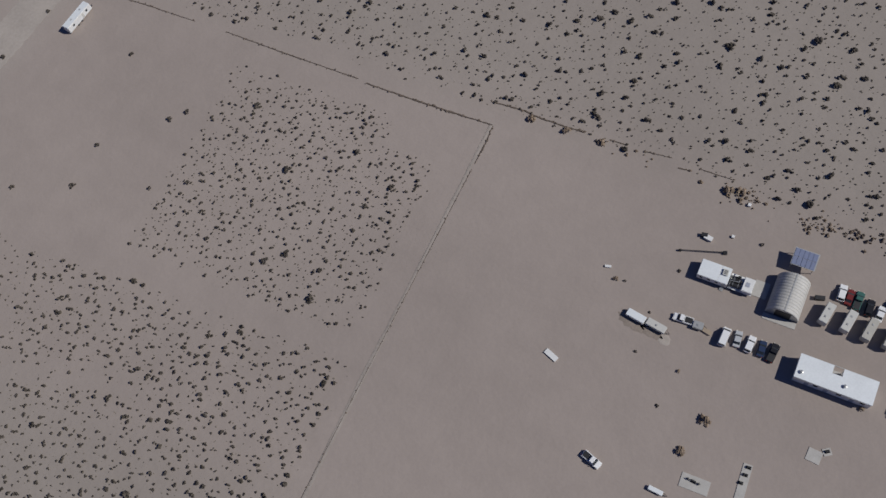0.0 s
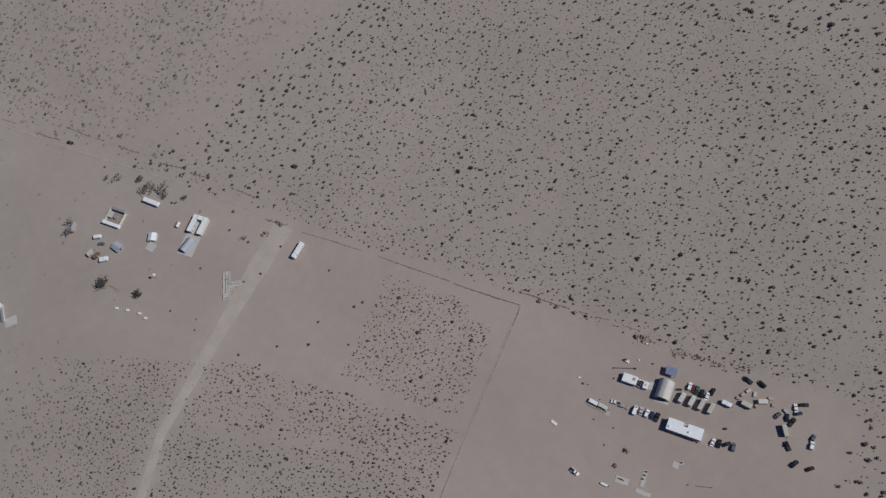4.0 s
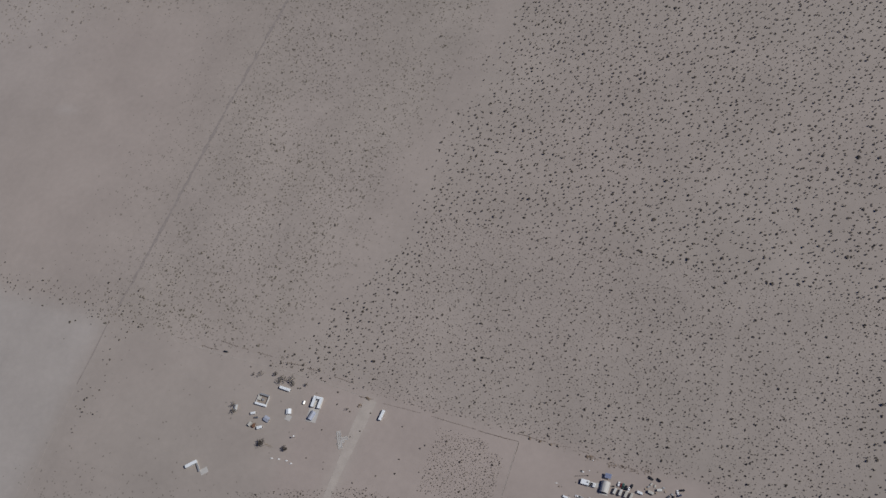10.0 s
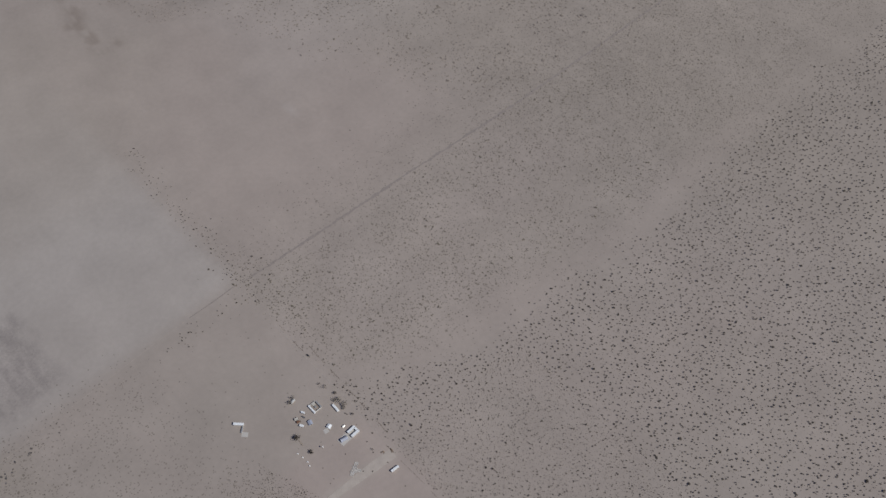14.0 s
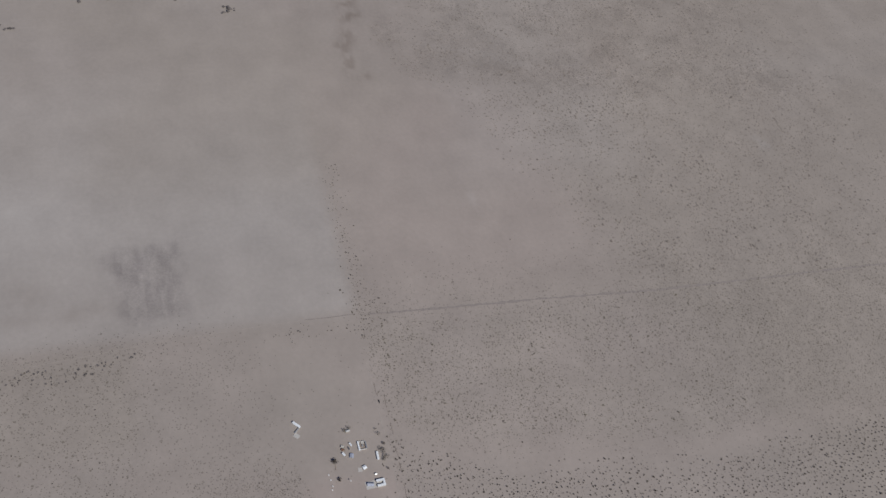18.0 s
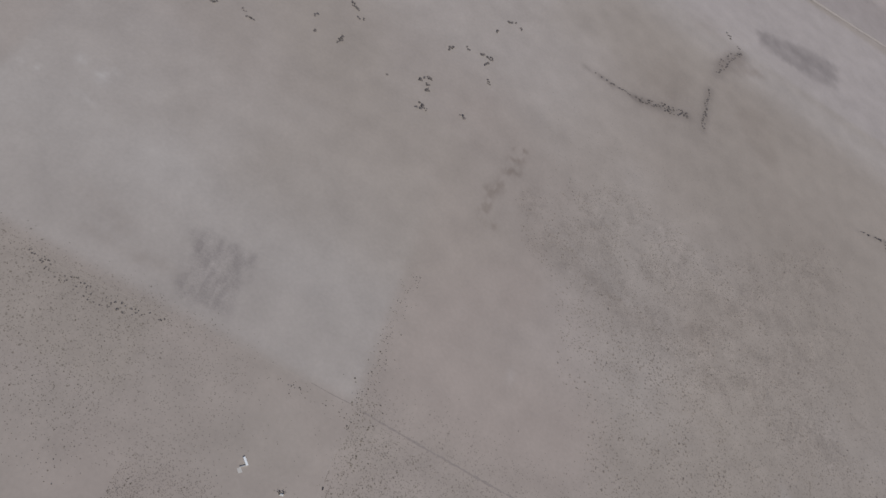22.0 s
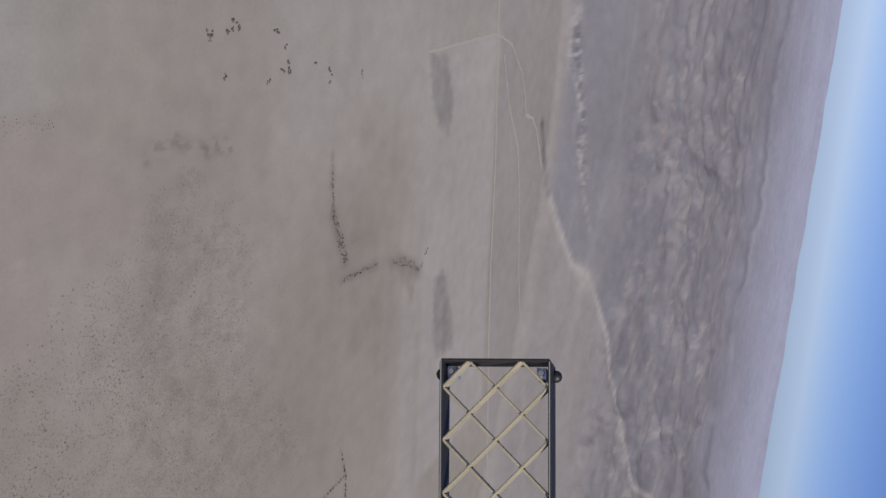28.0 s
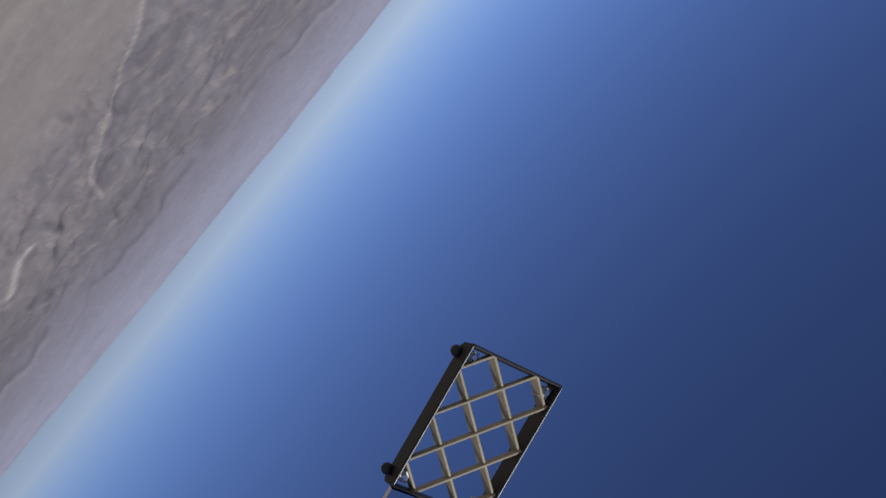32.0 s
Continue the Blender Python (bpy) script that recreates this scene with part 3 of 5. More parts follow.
strip("road_6", [(-335.4, 66), (-335.2, 45), (-335.8, 25.5)], [0.7, 0.9, 0.6], M_RUT, 0.05, "short dark scrape along a section line", seed=6, wobble=0.3)


strip("road_7", [(-1590, -420), (-1613, 77), (-1636, 330), (-1640, 560), (-1652, 745), (-1690, 1100), (-1668, 1112), (-1700, 1200), (-1740, 1360), (-1800, 1560)], [9, 9, 8, 8, 8, 9, 8, 8, 8, 8], M_PALE, 0.4, "long pale road at the foot of the ranges", seed=8, wobble=0.25, step=10)
strip("road_8", [(-1615, 78), (-1698, 104), (-1769, 169), (-1800, 220), (-1811, 266), (-1857, 278), (-1892, 312), (-1918, 350), (-1950, 415)], [5, 5, 5, 6, 8, 8, 6, 8, 9], M_PALE, 0.5, "pale dry wash at the foot of the ranges", seed=9, wobble=0.5, step=8)
strip("road_9", [(-1613, 77), (-1460, 80), (-1312, 84), (-1290, 84)], [6, 6, 6, 5], M_PALE, 0.4, "pale cross road on the far plain", seed=10, wobble=0.3, step=10)
strip("road_10", [(-1655, 120), (-1700, 230), (-1770, 330), (-1800, 430), (-1830, 640), (-1880, 830)], [5, 6, 8, 6, 6, 5], M_PALE, 0.4, "thin pale wash on the foothill slope", seed=11, wobble=0.5, step=8)


# ---- desert scrub ----
def clump_template(rng, blobs, spread_r, size, height, squash=0.75, low=False):
    """A shrub as loose leaf clumps: verts and triangles of small uneven octahedra round a low dome."""
    vs, fs = [], []
    for _ in range(blobs):
        a, q = rng.uniform(0, 2 * math.pi), spread_r * math.sqrt(rng.random())
        c = np.array([q * math.cos(a), q * math.sin(a), height * (0.25 + 0.75 * (1 - (q / max(spread_r, 1e-3)) ** 2)) * rng.uniform(0.6, 1.1)])
        s = size * rng.uniform(0.6, 1.3)
        base = len(vs)
        turn = rng.uniform(0, math.pi)
        for d in ((1, 0, 0), (0, 1, 0), (-1, 0, 0), (0, -1, 0), (0, 0, 1), (0, 0, -1))[:5 if low else 6]:
            k = s * rng.uniform(0.6, 1.35)
            dx, dy = d[0] * math.cos(turn) - d[1] * math.sin(turn), d[0] * math.sin(turn) + d[1] * math.cos(turn)
            vs.append(c + np.array([dx * k, dy * k, d[2] * k * squash]))
        for i in range(4):
            j = (i + 1) % 4
            fs += [(base + i, base + j, base + 4)] if low else [(base + i, base + j, base + 4), (base + j, base + i, base + 5)]
    return np.array(vs), np.array(fs)


def scatter(name, places, templates, mat, label, seed=0, kind="stuff", category="shrubs"):
    """One mesh of many shrubs: places are rows of x, y, size."""
    rng = np.random.default_rng(seed)
    vs, fs, base = [], [], 0
    pick = rng.integers(0, len(templates), len(places))
    for k, (tv, tf) in enumerate(templates):
        p = places[pick == k]
        if not len(p):
            continue
        a = rng.uniform(0, 2 * np.pi, len(p))
        st = rng.uniform(0.75, 1.3, len(p))
        c, s = np.cos(a), np.sin(a)
        x = (tv[None, :, 0] * c[:, None] - tv[None, :, 1] * s[:, None]) * p[:, 2:3] * st[:, None] + p[:, 0:1]
        y = (tv[None, :, 0] * s[:, None] + tv[None, :, 1] * c[:, None]) * p[:, 2:3] / st[:, None] + p[:, 1:2]
        z = np.maximum(tv[None, :, 2] * p[:, 2:3], -0.05)
        vs.append(np.stack([x, y, z], -1).reshape(-1, 3))
        fs.append((tf[None] + (np.arange(len(p)) * len(tv))[:, None, None]).reshape(-1, 3) + base)
        base += len(p) * len(tv)
    v, f = np.concatenate(vs), np.concatenate(fs)
    me = bpy.data.meshes.new(name)
    me.vertices.add(len(v))
    me.vertices.foreach_set("co", v.ravel())
    me.loops.add(f.size)
    me.loops.foreach_set("vertex_index", f.ravel())
    me.polygons.add(len(f))
    me.polygons.foreach_set("loop_start", np.arange(0, f.size, 3))
    me.update(calc_edges=True)
    me.materials.append(mat)
    return tagged(new(name, me), label, category, kind=kind)


def grown(x0, x1, y0, y1, per, size0, size1, keep, seed, big=0.12):
    """Shrub places in a rectangle, one in about per square metres, kept with the chance keep(x, y)."""
    rng = np.random.default_rng(seed)
    pitch = math.sqrt(per)
    gx, gy = np.meshgrid(np.arange(x0, x1, pitch), np.arange(y0, y1, pitch))
    x = gx.ravel() + rng.uniform(-0.5, 0.5, gx.size) * pitch * 1.15
    y = gy.ravel() + rng.uniform(-0.5, 0.5, gx.size) * pitch * 1.15
    ok = rng.random(gx.size) < keep(x, y)
    x, y = x[ok], y[ok]
    size = size0 + (size1 - size0) * rng.random(len(x)) ** 2.2
    size = np.where(rng.random(len(x)) < big, size * 1.45, size)
    return np.stack([x, y, size], -1)


trng = random.Random(7)
NEAR_T = [clump_template(trng, 11, 0.34, 0.25, 0.62) for _ in range(8)]
FAR_T = [clump_template(trng, 4, 0.24, 0.36, 0.66, low=True) for _ in range(6)]
TINY_T = [clump_template(trng, 2, 0.16, 0.38, 0.45, low=True) for _ in range(5)]
MAT_T = [clump_template(trng, 6, 0.42, 0.26, 0.2, low=True) for _ in range(6)]


SCRUB_EDGE = ([66, 71, 112, 163, 216, 293, 400, 520], [-228, -222, -195, -183, -180, -161, -168, -168])


def east_field(x, y):
    """The dense scrub north of the fence and east of the yard."""
    edge = np.interp(y, *SCRUB_EDGE) + 16 * (value_noise(x / 22, y / 22, 9) - 0.5)
    north = soft(63.8, 66.2, y + 1.2 * (value_noise(x / 7, y / 7, 3) - 0.5)) * soft(-8, 14, x - edge)
    east = soft(9, 13, x) * (1 - soft(63, 66, y))
    m = np.clip(north + east, 0, 1)
    m *= 1 - 0.85 * blot(x, y, -93, 88, 9, 3.2, 25) - 0.8 * blot(x, y, -84, 86, 3, 9, 0) - 0.6 * blot(x, y, -118, 79, 16, 2.2, 4)
    m *= 1 - 0.9 * near_line(x, y, [(70, 238), (50, 228), (29, 200), (8, 173), (5, 140), (6, 106), (6, 85), (3, 66)], 1.8)
    wander = 60 * (fbm(x / 40, y / 40, 15) - 0.5)
    m *= soft(-135, -40, y + wander) * (1 - soft(230, 320, x + wander)) * (1 - soft(600, 800, y + wander))
    return m * (0.7 + 0.3 * soft(0.3, 0.5, fbm(x / 11, y / 11, 13)))


def field_a(x, y):
    m = inside(x, y, -124.5, -87.5, 24.6, 57.8, 1.0) * (1 - inside(x, y, -96.5, -80, 53, 64, 0.7))
    return m * (0.6 + 0.4 * soft(0.3, 0.5, fbm(x / 9, y / 9, 17)))


def field_b(x, y):
    edge = 17.4 + 0.056 * (x + 155) - 0.28 * np.maximum(0, -157 - x)
    m = soft(0.8, -0.8, y - edge + 1.6 * (value_noise(x / 5, y / 5, 5) - 0.5)) * (1 - soft(-87, -84.5, x)) * soft(-235, -185, x)
    m *= 1 - near_line(x, y, [(-166, 62), (-168, 22), (-169.5, -11), (-166, -29), (-160, -60)], 3.2)
    m *= 1 - 0.75 * near_line(x, y, [(-170, -9), (-143, -2), (-125, 3.5), (-112, 6)], 1.6)
    return m * (0.55 + 0.45 * soft(0.3, 0.55, fbm(x / 10, y / 10, 19)))


near_c = np.concatenate([grown(-165, 75, 63, 175, 12.0, 0.6, 1.1, east_field, 1, 0.06), grown(-165, 75, 63, 175, 2.8, 0.24, 0.6, east_field, 30, 0.05)])
far_c = np.concatenate([grown(x0, x1, y0, y1, per, 0.9, 1.4, east_field, sd, 0.05) for x0, x1, y0, y1, per, sd in
                        ((-235, 75, 175, 470, 12.0, 2), (75, 340, -140, 470, 12.0, 3), (-235, -165, 64, 175, 13.0, 4), (9, 75, -140, 64, 12.0, 21), (-235, 340, 470, 820, 13.0, 22))])
mid_c = np.concatenate([grown(-235, 75, 175, 400, 7.0, 0.4, 0.72, east_field, 31, 0), grown(75, 240, -140, 400, 8.0, 0.4, 0.72, east_field, 32, 0), grown(-235, -165, 64, 175, 5.0, 0.35, 0.7, east_field, 33, 0), grown(9, 75, -140, 64, 6.0, 0.35, 0.7, east_field, 34, 0)])
scatter("desert_scrub", near_c, NEAR_T, M_BUSH, "dense dark creosote shrubs on pink sand", 1)
scatter("desert_scrub", far_c, FAR_T, M_BUSH, "wide field of dark creosote shrubs", 2)
scatter("desert_scrub", mid_c, TINY_T, M_BUSH, "small shrubs between the larger creosote", 18)
tiny_c = grown(-165, 75, 64, 175, 1.7, 0.16, 0.34, east_field, 5, 0)
scatter("desert_scrub", tiny_c, TINY_T, M_SAGE, "low tufts between the creosote shrubs", 3)
a_pl = grown(-127, -85, 21, 61, 1.15, 0.23, 0.64, field_a, 7, 0.06)
scatter("desert_scrub", a_pl, NEAR_T, M_SCRUB, "square plot of small dark shrubs", 4)
b_pl = grown(-235, -83, -75, 25, 1.5, 0.32, 0.76, field_b, 8, 0.05)
scatter("desert_scrub", b_pl, NEAR_T, M_SCRUB, "patchy field of small dark shrubs", 5)
tiny_ab = np.concatenate([grown(-127, -85, 21, 61, 1.6, 0.13, 0.3, field_a, 9, 0), grown(-200, -83, -60, 25, 1.9, 0.13, 0.3, field_b, 10, 0)])
scatter("desert_scrub", tiny_ab, TINY_T, M_SAGE, "low grass tufts among small shrubs", 6)


def west_field(x, y):
    a = soft(64, 72, y) * soft(-8, -40, x - np.interp(y, *SCRUB_EDGE)) * soft(-330, -318, x) * (0.25 + 0.5 * soft(0.3, 0.6, fbm(x / 25, y / 25, 29)))
    b = (1 - soft(-115, -95, y)) * soft(-336, -325, x) * 0.7
    c = near_line(x, y, [(-334, -70), (-322, -215), (-310, -330)], 12) * 0.8 + 0.5 * blot(x, y, -338, 74, 26, 14) + 0.25 * near_line(x, y, [(-376, 72), (-480, 84)], 8)
    return np.clip(a + b + c, 0, 1)


scatter("desert_scrub", grown(-480, -170, -330, 420, 17.0, 0.45, 0.85, west_field, 11), FAR_T, M_BUSH, "thin low scrub beyond the cleared land", 7)
scatter("desert_scrub", grown(-345, -165, 64, 560, 8.5, 0.6, 1.35, west_field, 13), MAT_T, M_SAGE, "faded low brush on the sand before the creosote", 19)


def far_brush(x, y):
    """Matted brush on the plain past the section line."""
    lower = np.interp(y, [150, 160, 176, 194, 245, 319, 420, 560], [-700, -655, -622, -602, -606, -579, -560, -540])
    upper = np.interp(y, [150, 200, 270, 313, 374, 450, 530, 610], [-690, -720, -780, -785, -765, -780, -850, -930])
    wander = 40 * (fbm(x / 30, y / 30, 43) - 0.5)
    crust = soft(10, -14, x + wander - lower) * soft(-20, 20, x + wander - upper) * soft(150, 165, y) * (1 - soft(520, 700, y))
    band = soft(215, 265, y - 0.35 * (x + 560) + wander) * soft(-640, -560, x) * (1 - soft(-350, -318, x)) * (1 - soft(520, 700, y))
    return np.clip(crust + band, 0, 1) * (0.25 + 0.75 * soft(0.36, 0.6, fbm(x / 26, y / 26, 45)))


scatter("desert_scrub", grown(-930, -315, 130, 700, 15.0, 1.0, 2.1, far_brush, 14), MAT_T, M_FAR_BRUSH, "bleached matted brush across the far plain", 20)
# shrubs along the edges of the pale plain
PLAIN_EDGE = [(-493, 78), (-436, 72), (-410, 71.5), (-376, 76), (-349, 69)]
edge_rows = grown(-520, -312, -5, 120, 11.0, 0.6, 1.25, lambda x, y: 0.75 * near_line(x, y, PLAIN_EDGE, 7) + 0.5 * blot(x, y, -340, 78, 16, 12) + 0.4 * near_line(x, y, [(-322, 58), (-324, 30), (-326, 0)], 7), 16)
scatter("desert_scrub", edge_rows, FAR_T, M_BUSH, "dark shrubs along the edge of a pale plain", 21)
# brush heaped along the fence line
BRUSH = [(-67.1, 64.6), (-56, 64.2), (-50.3, 63.4), (-46.9, 63.8), (-44.5, 63), (-40.9, 62.9), (-38, 62.9), (-33.4, 63.4), (-28.6, 63.1), (-23, 63.4), (-18.3, 65)]
brush = grown(-70, -16, 61.4, 66.4, 0.2, 0.22, 0.6, lambda x, y: near_line(x, y, BRUSH, 1.0) * soft(0.2, 0.55, value_noise(x / 2.2, y / 2.6, 77)) * (0.12 + 0.88 * soft(-51, -48.5, x)) * (1 - 0.45 * soft(-36, -33, x)), 12)
scatter("dry_brush", brush, NEAR_T, M_DRY, "dry brown tumbleweeds caught along the scrub's edge", 8, category="brush")
logs = grown(-36, -16, 62, 66, 0.5, 0.35, 0.8, lambda x, y: 0.8 * near_line(x, y, [(-35, 63.2), (-28.5, 63.2), (-24, 63.2), (-18, 65)], 0.7) * soft(0.3, 0.6, value_noise(x / 1.8, y / 2, 79)), 15)
scatter("dry_brush", logs, NEAR_T, M_WEED, "dark dead brush heaped along the yard's edge", 16, category="brush")
LINES = [[(-157, 61.9), (-146, 62.3), (-136, 62.3)], [(-129.9, 62.3), (-119.1, 62.0), (-105.3, 61.9)], [(-103.8, 61.6), (-93, 61.5), (-82.8, 61.7)], [(-82.7, 61.6), (-82.5, 59), (-82.6, 55)], [(-82.6, 54), (-83, 30), (-83.3, 2)], [(-84.6, 65.3), (-79.3, 65.6), (-77.8, 65.3), (-72.9, 65.2), (-69.9, 65.3)], [(-66.2, 65.5), (-63.6, 65.4)], [(-61.1, 65.4), (-57.2, 65.8)], [(-55.9, 64.6), (-54, 64.8)], [(-53, 65.5), (-48.3, 65.5)], [(-237, 70.7), (-232, 70.5), (-227, 70.5)], [(-218.1, 69.5), (-213, 69.6), (-208.1, 70.3)], [(-205.3, 69.4), (-202, 69.3), (-197.5, 69.8)], [(-188.3, 68.9), (-184, 68.6), (-178.3, 68)], [(-171.2, 62.2), (-167, 62.3), (-163.8, 62.4)], [(-167.9, 56.6), (-167.9, 58.5)], [(-288, 67), (-281, 67.1)], [(-271, 66.2), (-265, 66), (-260, 66.3)], [(-261, 71.6), (-255, 71.1), (-249, 70.9)], [(-247, 70.9), (-242.6, 70.9)]]
for i, (pts, w) in enumerate(zip(LINES, (0.12, 0.14, 0.24, 0.16, 0.06, 0.22, 0.16, 0.16, 0.2, 0.12, 0.12, 0.22, 0.2, 0.14, 0.24, 0.24, 0.12, 0.18, 0.2, 0.14))):
    strip("fence_line", pts, [w * 0.7] + [w] * (len(pts) - 2) + [w * 0.7], M_WEED, 0.06, "thin dark line of dead weeds along a wire fence", "stuff", 60 + i, 0.6, 0.4)
    tufts = [(ax + (bx - ax) * t, ay + (by - ay) * t) for (ax, ay), (bx, by) in zip(pts, pts[1:]) for t in np.arange(0, 1, 0.5 / math.hypot(bx - ax, by - ay))]
    rng, spill = np.random.default_rng(90 + i), 0.3 if i > 9 else 0.09
    rows = np.array([(x + rng.normal(0, spill), y + rng.normal(0, spill), rng.uniform(0.4, 1.3) * (w + 0.14 + spill * 0.6)) for x, y in tufts if rng.random() < (0.4 if i == 4 else 0.75)])
    scatter("dry_brush", rows, TINY_T, M_WEED, "dead weeds caught on a wire fence", 70 + i, category="brush")


def shrub(x, y, size, mat, label, seed, name="shrub"):
    tv, tf = clump_template(random.Random(seed), 16, 0.42, 0.19, 0.55)
    me = bpy.data.meshes.new(name)
    me.from_pydata((tv * size).tolist(), [], tf.tolist())
    me.materials.append(mat)
    ob = new(name, me)
    ob.matrix_world = pose(x, y, 0, 0, 0, seed * 37 % 360)
    return tagged(ob, label, "shrub", "shrubs standing alone")


for i, (x, y, s) in enumerate([(-130, 44.9, 0.95), (-128, 47, 0.95), (-138.6, 36.7, 0.8), (-138.3, 29.3, 1.0), (-142.6, 53, 0.9), (-163.7, 44.8, 0.9), (-161.7, 55.3, 0.8), (-133.9, 64.4, 0.9), (-147.5, 25.5, 0.8), (-126.5, 33.5, 0.7), (-118, 52, 1.1), (-108, 44, 1.2), (-99.5, 50.5, 1.1), (-104, 30, 1.2), (-92, 47, 1.2), (-101.6, 32.2, 1.1), (-95, 27.5, 1.3), (-184, 40, 0.8), (-181, 55, 0.9), (-186.5, 24, 0.8), (-150, 18.5, 0.8), (-158, 19, 0.9), (-167.8, 40.7, 0.8), (-183, 61.3, 1.1), (-176.7, 24.4, 0.6), (-175.6, 21.1, 0.6)]):
    shrub(x, y, s, M_BUSH, "dark creosote shrub alone on bare sand", i)
for i, (x, y, s) in enumerate([(-41.1, 32.6, 1.5), (-42.5, 27.9, 1.3), (-46.1, 37.3, 0.6), (-57.8, 46, 0.8), (-24.6, 41.3, 0.8), (-77.9, 64.6, 1.3), (-72.4, 64.6, 1.3), (-67.1, 64.6, 1.2), (-48.5, 63.7, 1.6), (-46.9, 64, 1.4), (-169.3, 57, 1.2), (-168.8, 58, 1.2), (-166.6, 62.5, 1.2), (-165.8, 62.3, 1.4), (-165, 62, 1.2)]):
    shrub(x, y, s, M_DRY, "dry tan tumbleweed on trampled sand", 40 + i, "tumbleweed")
for i, (x, y, s) in enumerate([(-47, 32.1, 0.5), (-51.9, 37.7, 0.45), (-50.6, 50.2, 0.5), (-42, 57.7, 0.6), (-56.6, 46.2, 0.4), (-52.1, 43.3, 0.4), (-23.7, 29.9, 0.45), (-36.2, 20.7, 0.6)]):
    shrub(x, y, s, M_BUSH, "small dark weed on trampled sand", 60 + i, "weed")


def desert_tree(x, y, width, height, seed, label, leaves=M_BUSH, fullness=70):
    """A low spreading tree: forked trunk and limbs under a thin crown of leaf clumps."""
    rng = random.Random(seed)
    ob = thing("tree", x, y, rng.uniform(0, 360), label, "tree", "trees by the homestead")
    bm = bmesh.new()
    fork = height * 0.35
    rod(bm, (0, 0, -0.05), (0.05, 0.02, fork), 0.09, 0.06, 7)
    tips = []
    for k in range(5):
        a, q = 2 * math.pi * k / 5 + rng.uniform(-0.4, 0.4), width * rng.uniform(0.2, 0.34)
        tip = (q * math.cos(a), q * math.sin(a), height * rng.uniform(0.6, 0.8))
        rod(bm, (0.04, 0.02, fork - 0.04), tip, 0.05, 0.018, 5)
        tips.append(tip)
    part("trunk", bm, M_WOOD, ob, "weathered forked trunk")
    vs, fs = [], []
    for k in range(fullness):
        tx, ty, tz = rng.choice(tips)
        s = width * rng.uniform(0.035, 0.085)
        c = (tx + rng.gauss(0, width * 0.13), ty + rng.gauss(0, width * 0.13), max(fork, tz + rng.gauss(0, height * 0.11)))
        base = len(vs)
        for d in ((1, 0, 0), (0, 1, 0), (-1, 0, 0), (0, -1, 0), (0, 0, 1), (0, 0, -1)):
            g = s * rng.uniform(0.5, 1.4)
            vs.append((c[0] + d[0] * g, c[1] + d[1] * g, c[2] + d[2] * g * 0.8))
        for a in range(4):
            b = (a + 1) % 4
            fs += [(base + a, base + b, base + 4), (base + b, base + a, base + 5)]
    me = bpy.data.meshes.new("crown")
    me.from_pydata(vs, [], fs)
    me.materials.append(leaves)
    crown = new("crown", me)
    crown.parent = ob
    tagged(crown, kind="")
    return ob


THIN = "thin-crowned grey desert tree on bare sand by the homestead"
DENSE = "dark bushy desert tree on bare sand by the homestead"
for i, (x, y, w, dark) in enumerate([(-229, 59.6, 3.4, 0), (-217.1, 58.4, 3.6, 0), (-214.6, 60, 4.6, 0), (-210.3, 61, 4.4, 0), (-209, 58.8, 3.2, 0), (-220.8, 61.7, 2.4, 1), (-233.3, 58.3, 1.6, 1), (-201.5, 60.4, 1.9, 1), (-237.2, 39.6, 3.2, 0), (-235.6, 36.2, 3.6, 0), (-213.4, 24.5, 3.9, 1), (-199.4, 25.2, 2.8, 1), (-174.4, 54, 1.8, 0)]):
    desert_tree(x, y, w, 1.2 + 0.35 * w, 80 + i, DENSE if dark else THIN, M_BUSH if dark else M_SAGE, (190 if i in (10, 11) else 95) if dark else 45)
for i, (x, y, s) in enumerate([(-204.2, 57.8, 1.0), (-205.6, 57.5, 0.9), (-199.7, 50.9, 1.2), (-172.9, 53.2, 0.9), (-237, 62, 0.9)]):
    shrub(x, y, s, M_BUSH, "small dark shrub beside the homestead", 110 + i)
# a fallen dead tree beside the dark one
dead = thing("dead_tree", -210, 24.4, -8, "fallen dark dead tree lying on bare sand", "tree")
bm = bmesh.new()
rod(bm, (-1.8, 0, 0.16), (3.4, 0.3, 0.1), 0.16, 0.05, 7)
part("trunk", bm, M_WOOD, dead)
for k, (x, dy, ln) in enumerate([(-0.6, 1, 1.5), (0.3, -1, 1.9), (1.2, 1, 1.2), (1.9, -1, 1.3), (-1.3, -1, 1.2)]):
    part("limb", rod(bmesh.new(), (x, 0.05, 0.14), (x + ln, 0.1 + dy * ln * 0.55, 0.12 + 0.1 * k % 0.4), 0.07, 0.02, 5), M_WOOD, dead)


def grove(pts, widths, per, size, seed, label):
    """A belt of small trees along a polyline out on the plain."""
    rng = np.random.default_rng(seed)
    rows = []
    for (ax, ay), (bx, by), wa, wb in zip(pts, pts[1:], widths, widths[1:]):
        n = max(2, int(math.hypot(bx - ax, by - ay) * (wa + wb) / 2 / per))
        t = rng.random(n)
        w = wa + (wb - wa) * t
        dx, dy = bx - ax, by - ay
        k = math.hypot(dx, dy)
        off = (rng.random(n) - 0.5) * w
        rows.append(np.stack([ax + dx * t - dy / k * off, ay + dy * t + dx / k * off, size * rng.uniform(0.6, 1.3, n)], -1))
    return scatter("tree_belt", np.concatenate(rows), FAR_T, M_TREE, label, seed, category="trees")


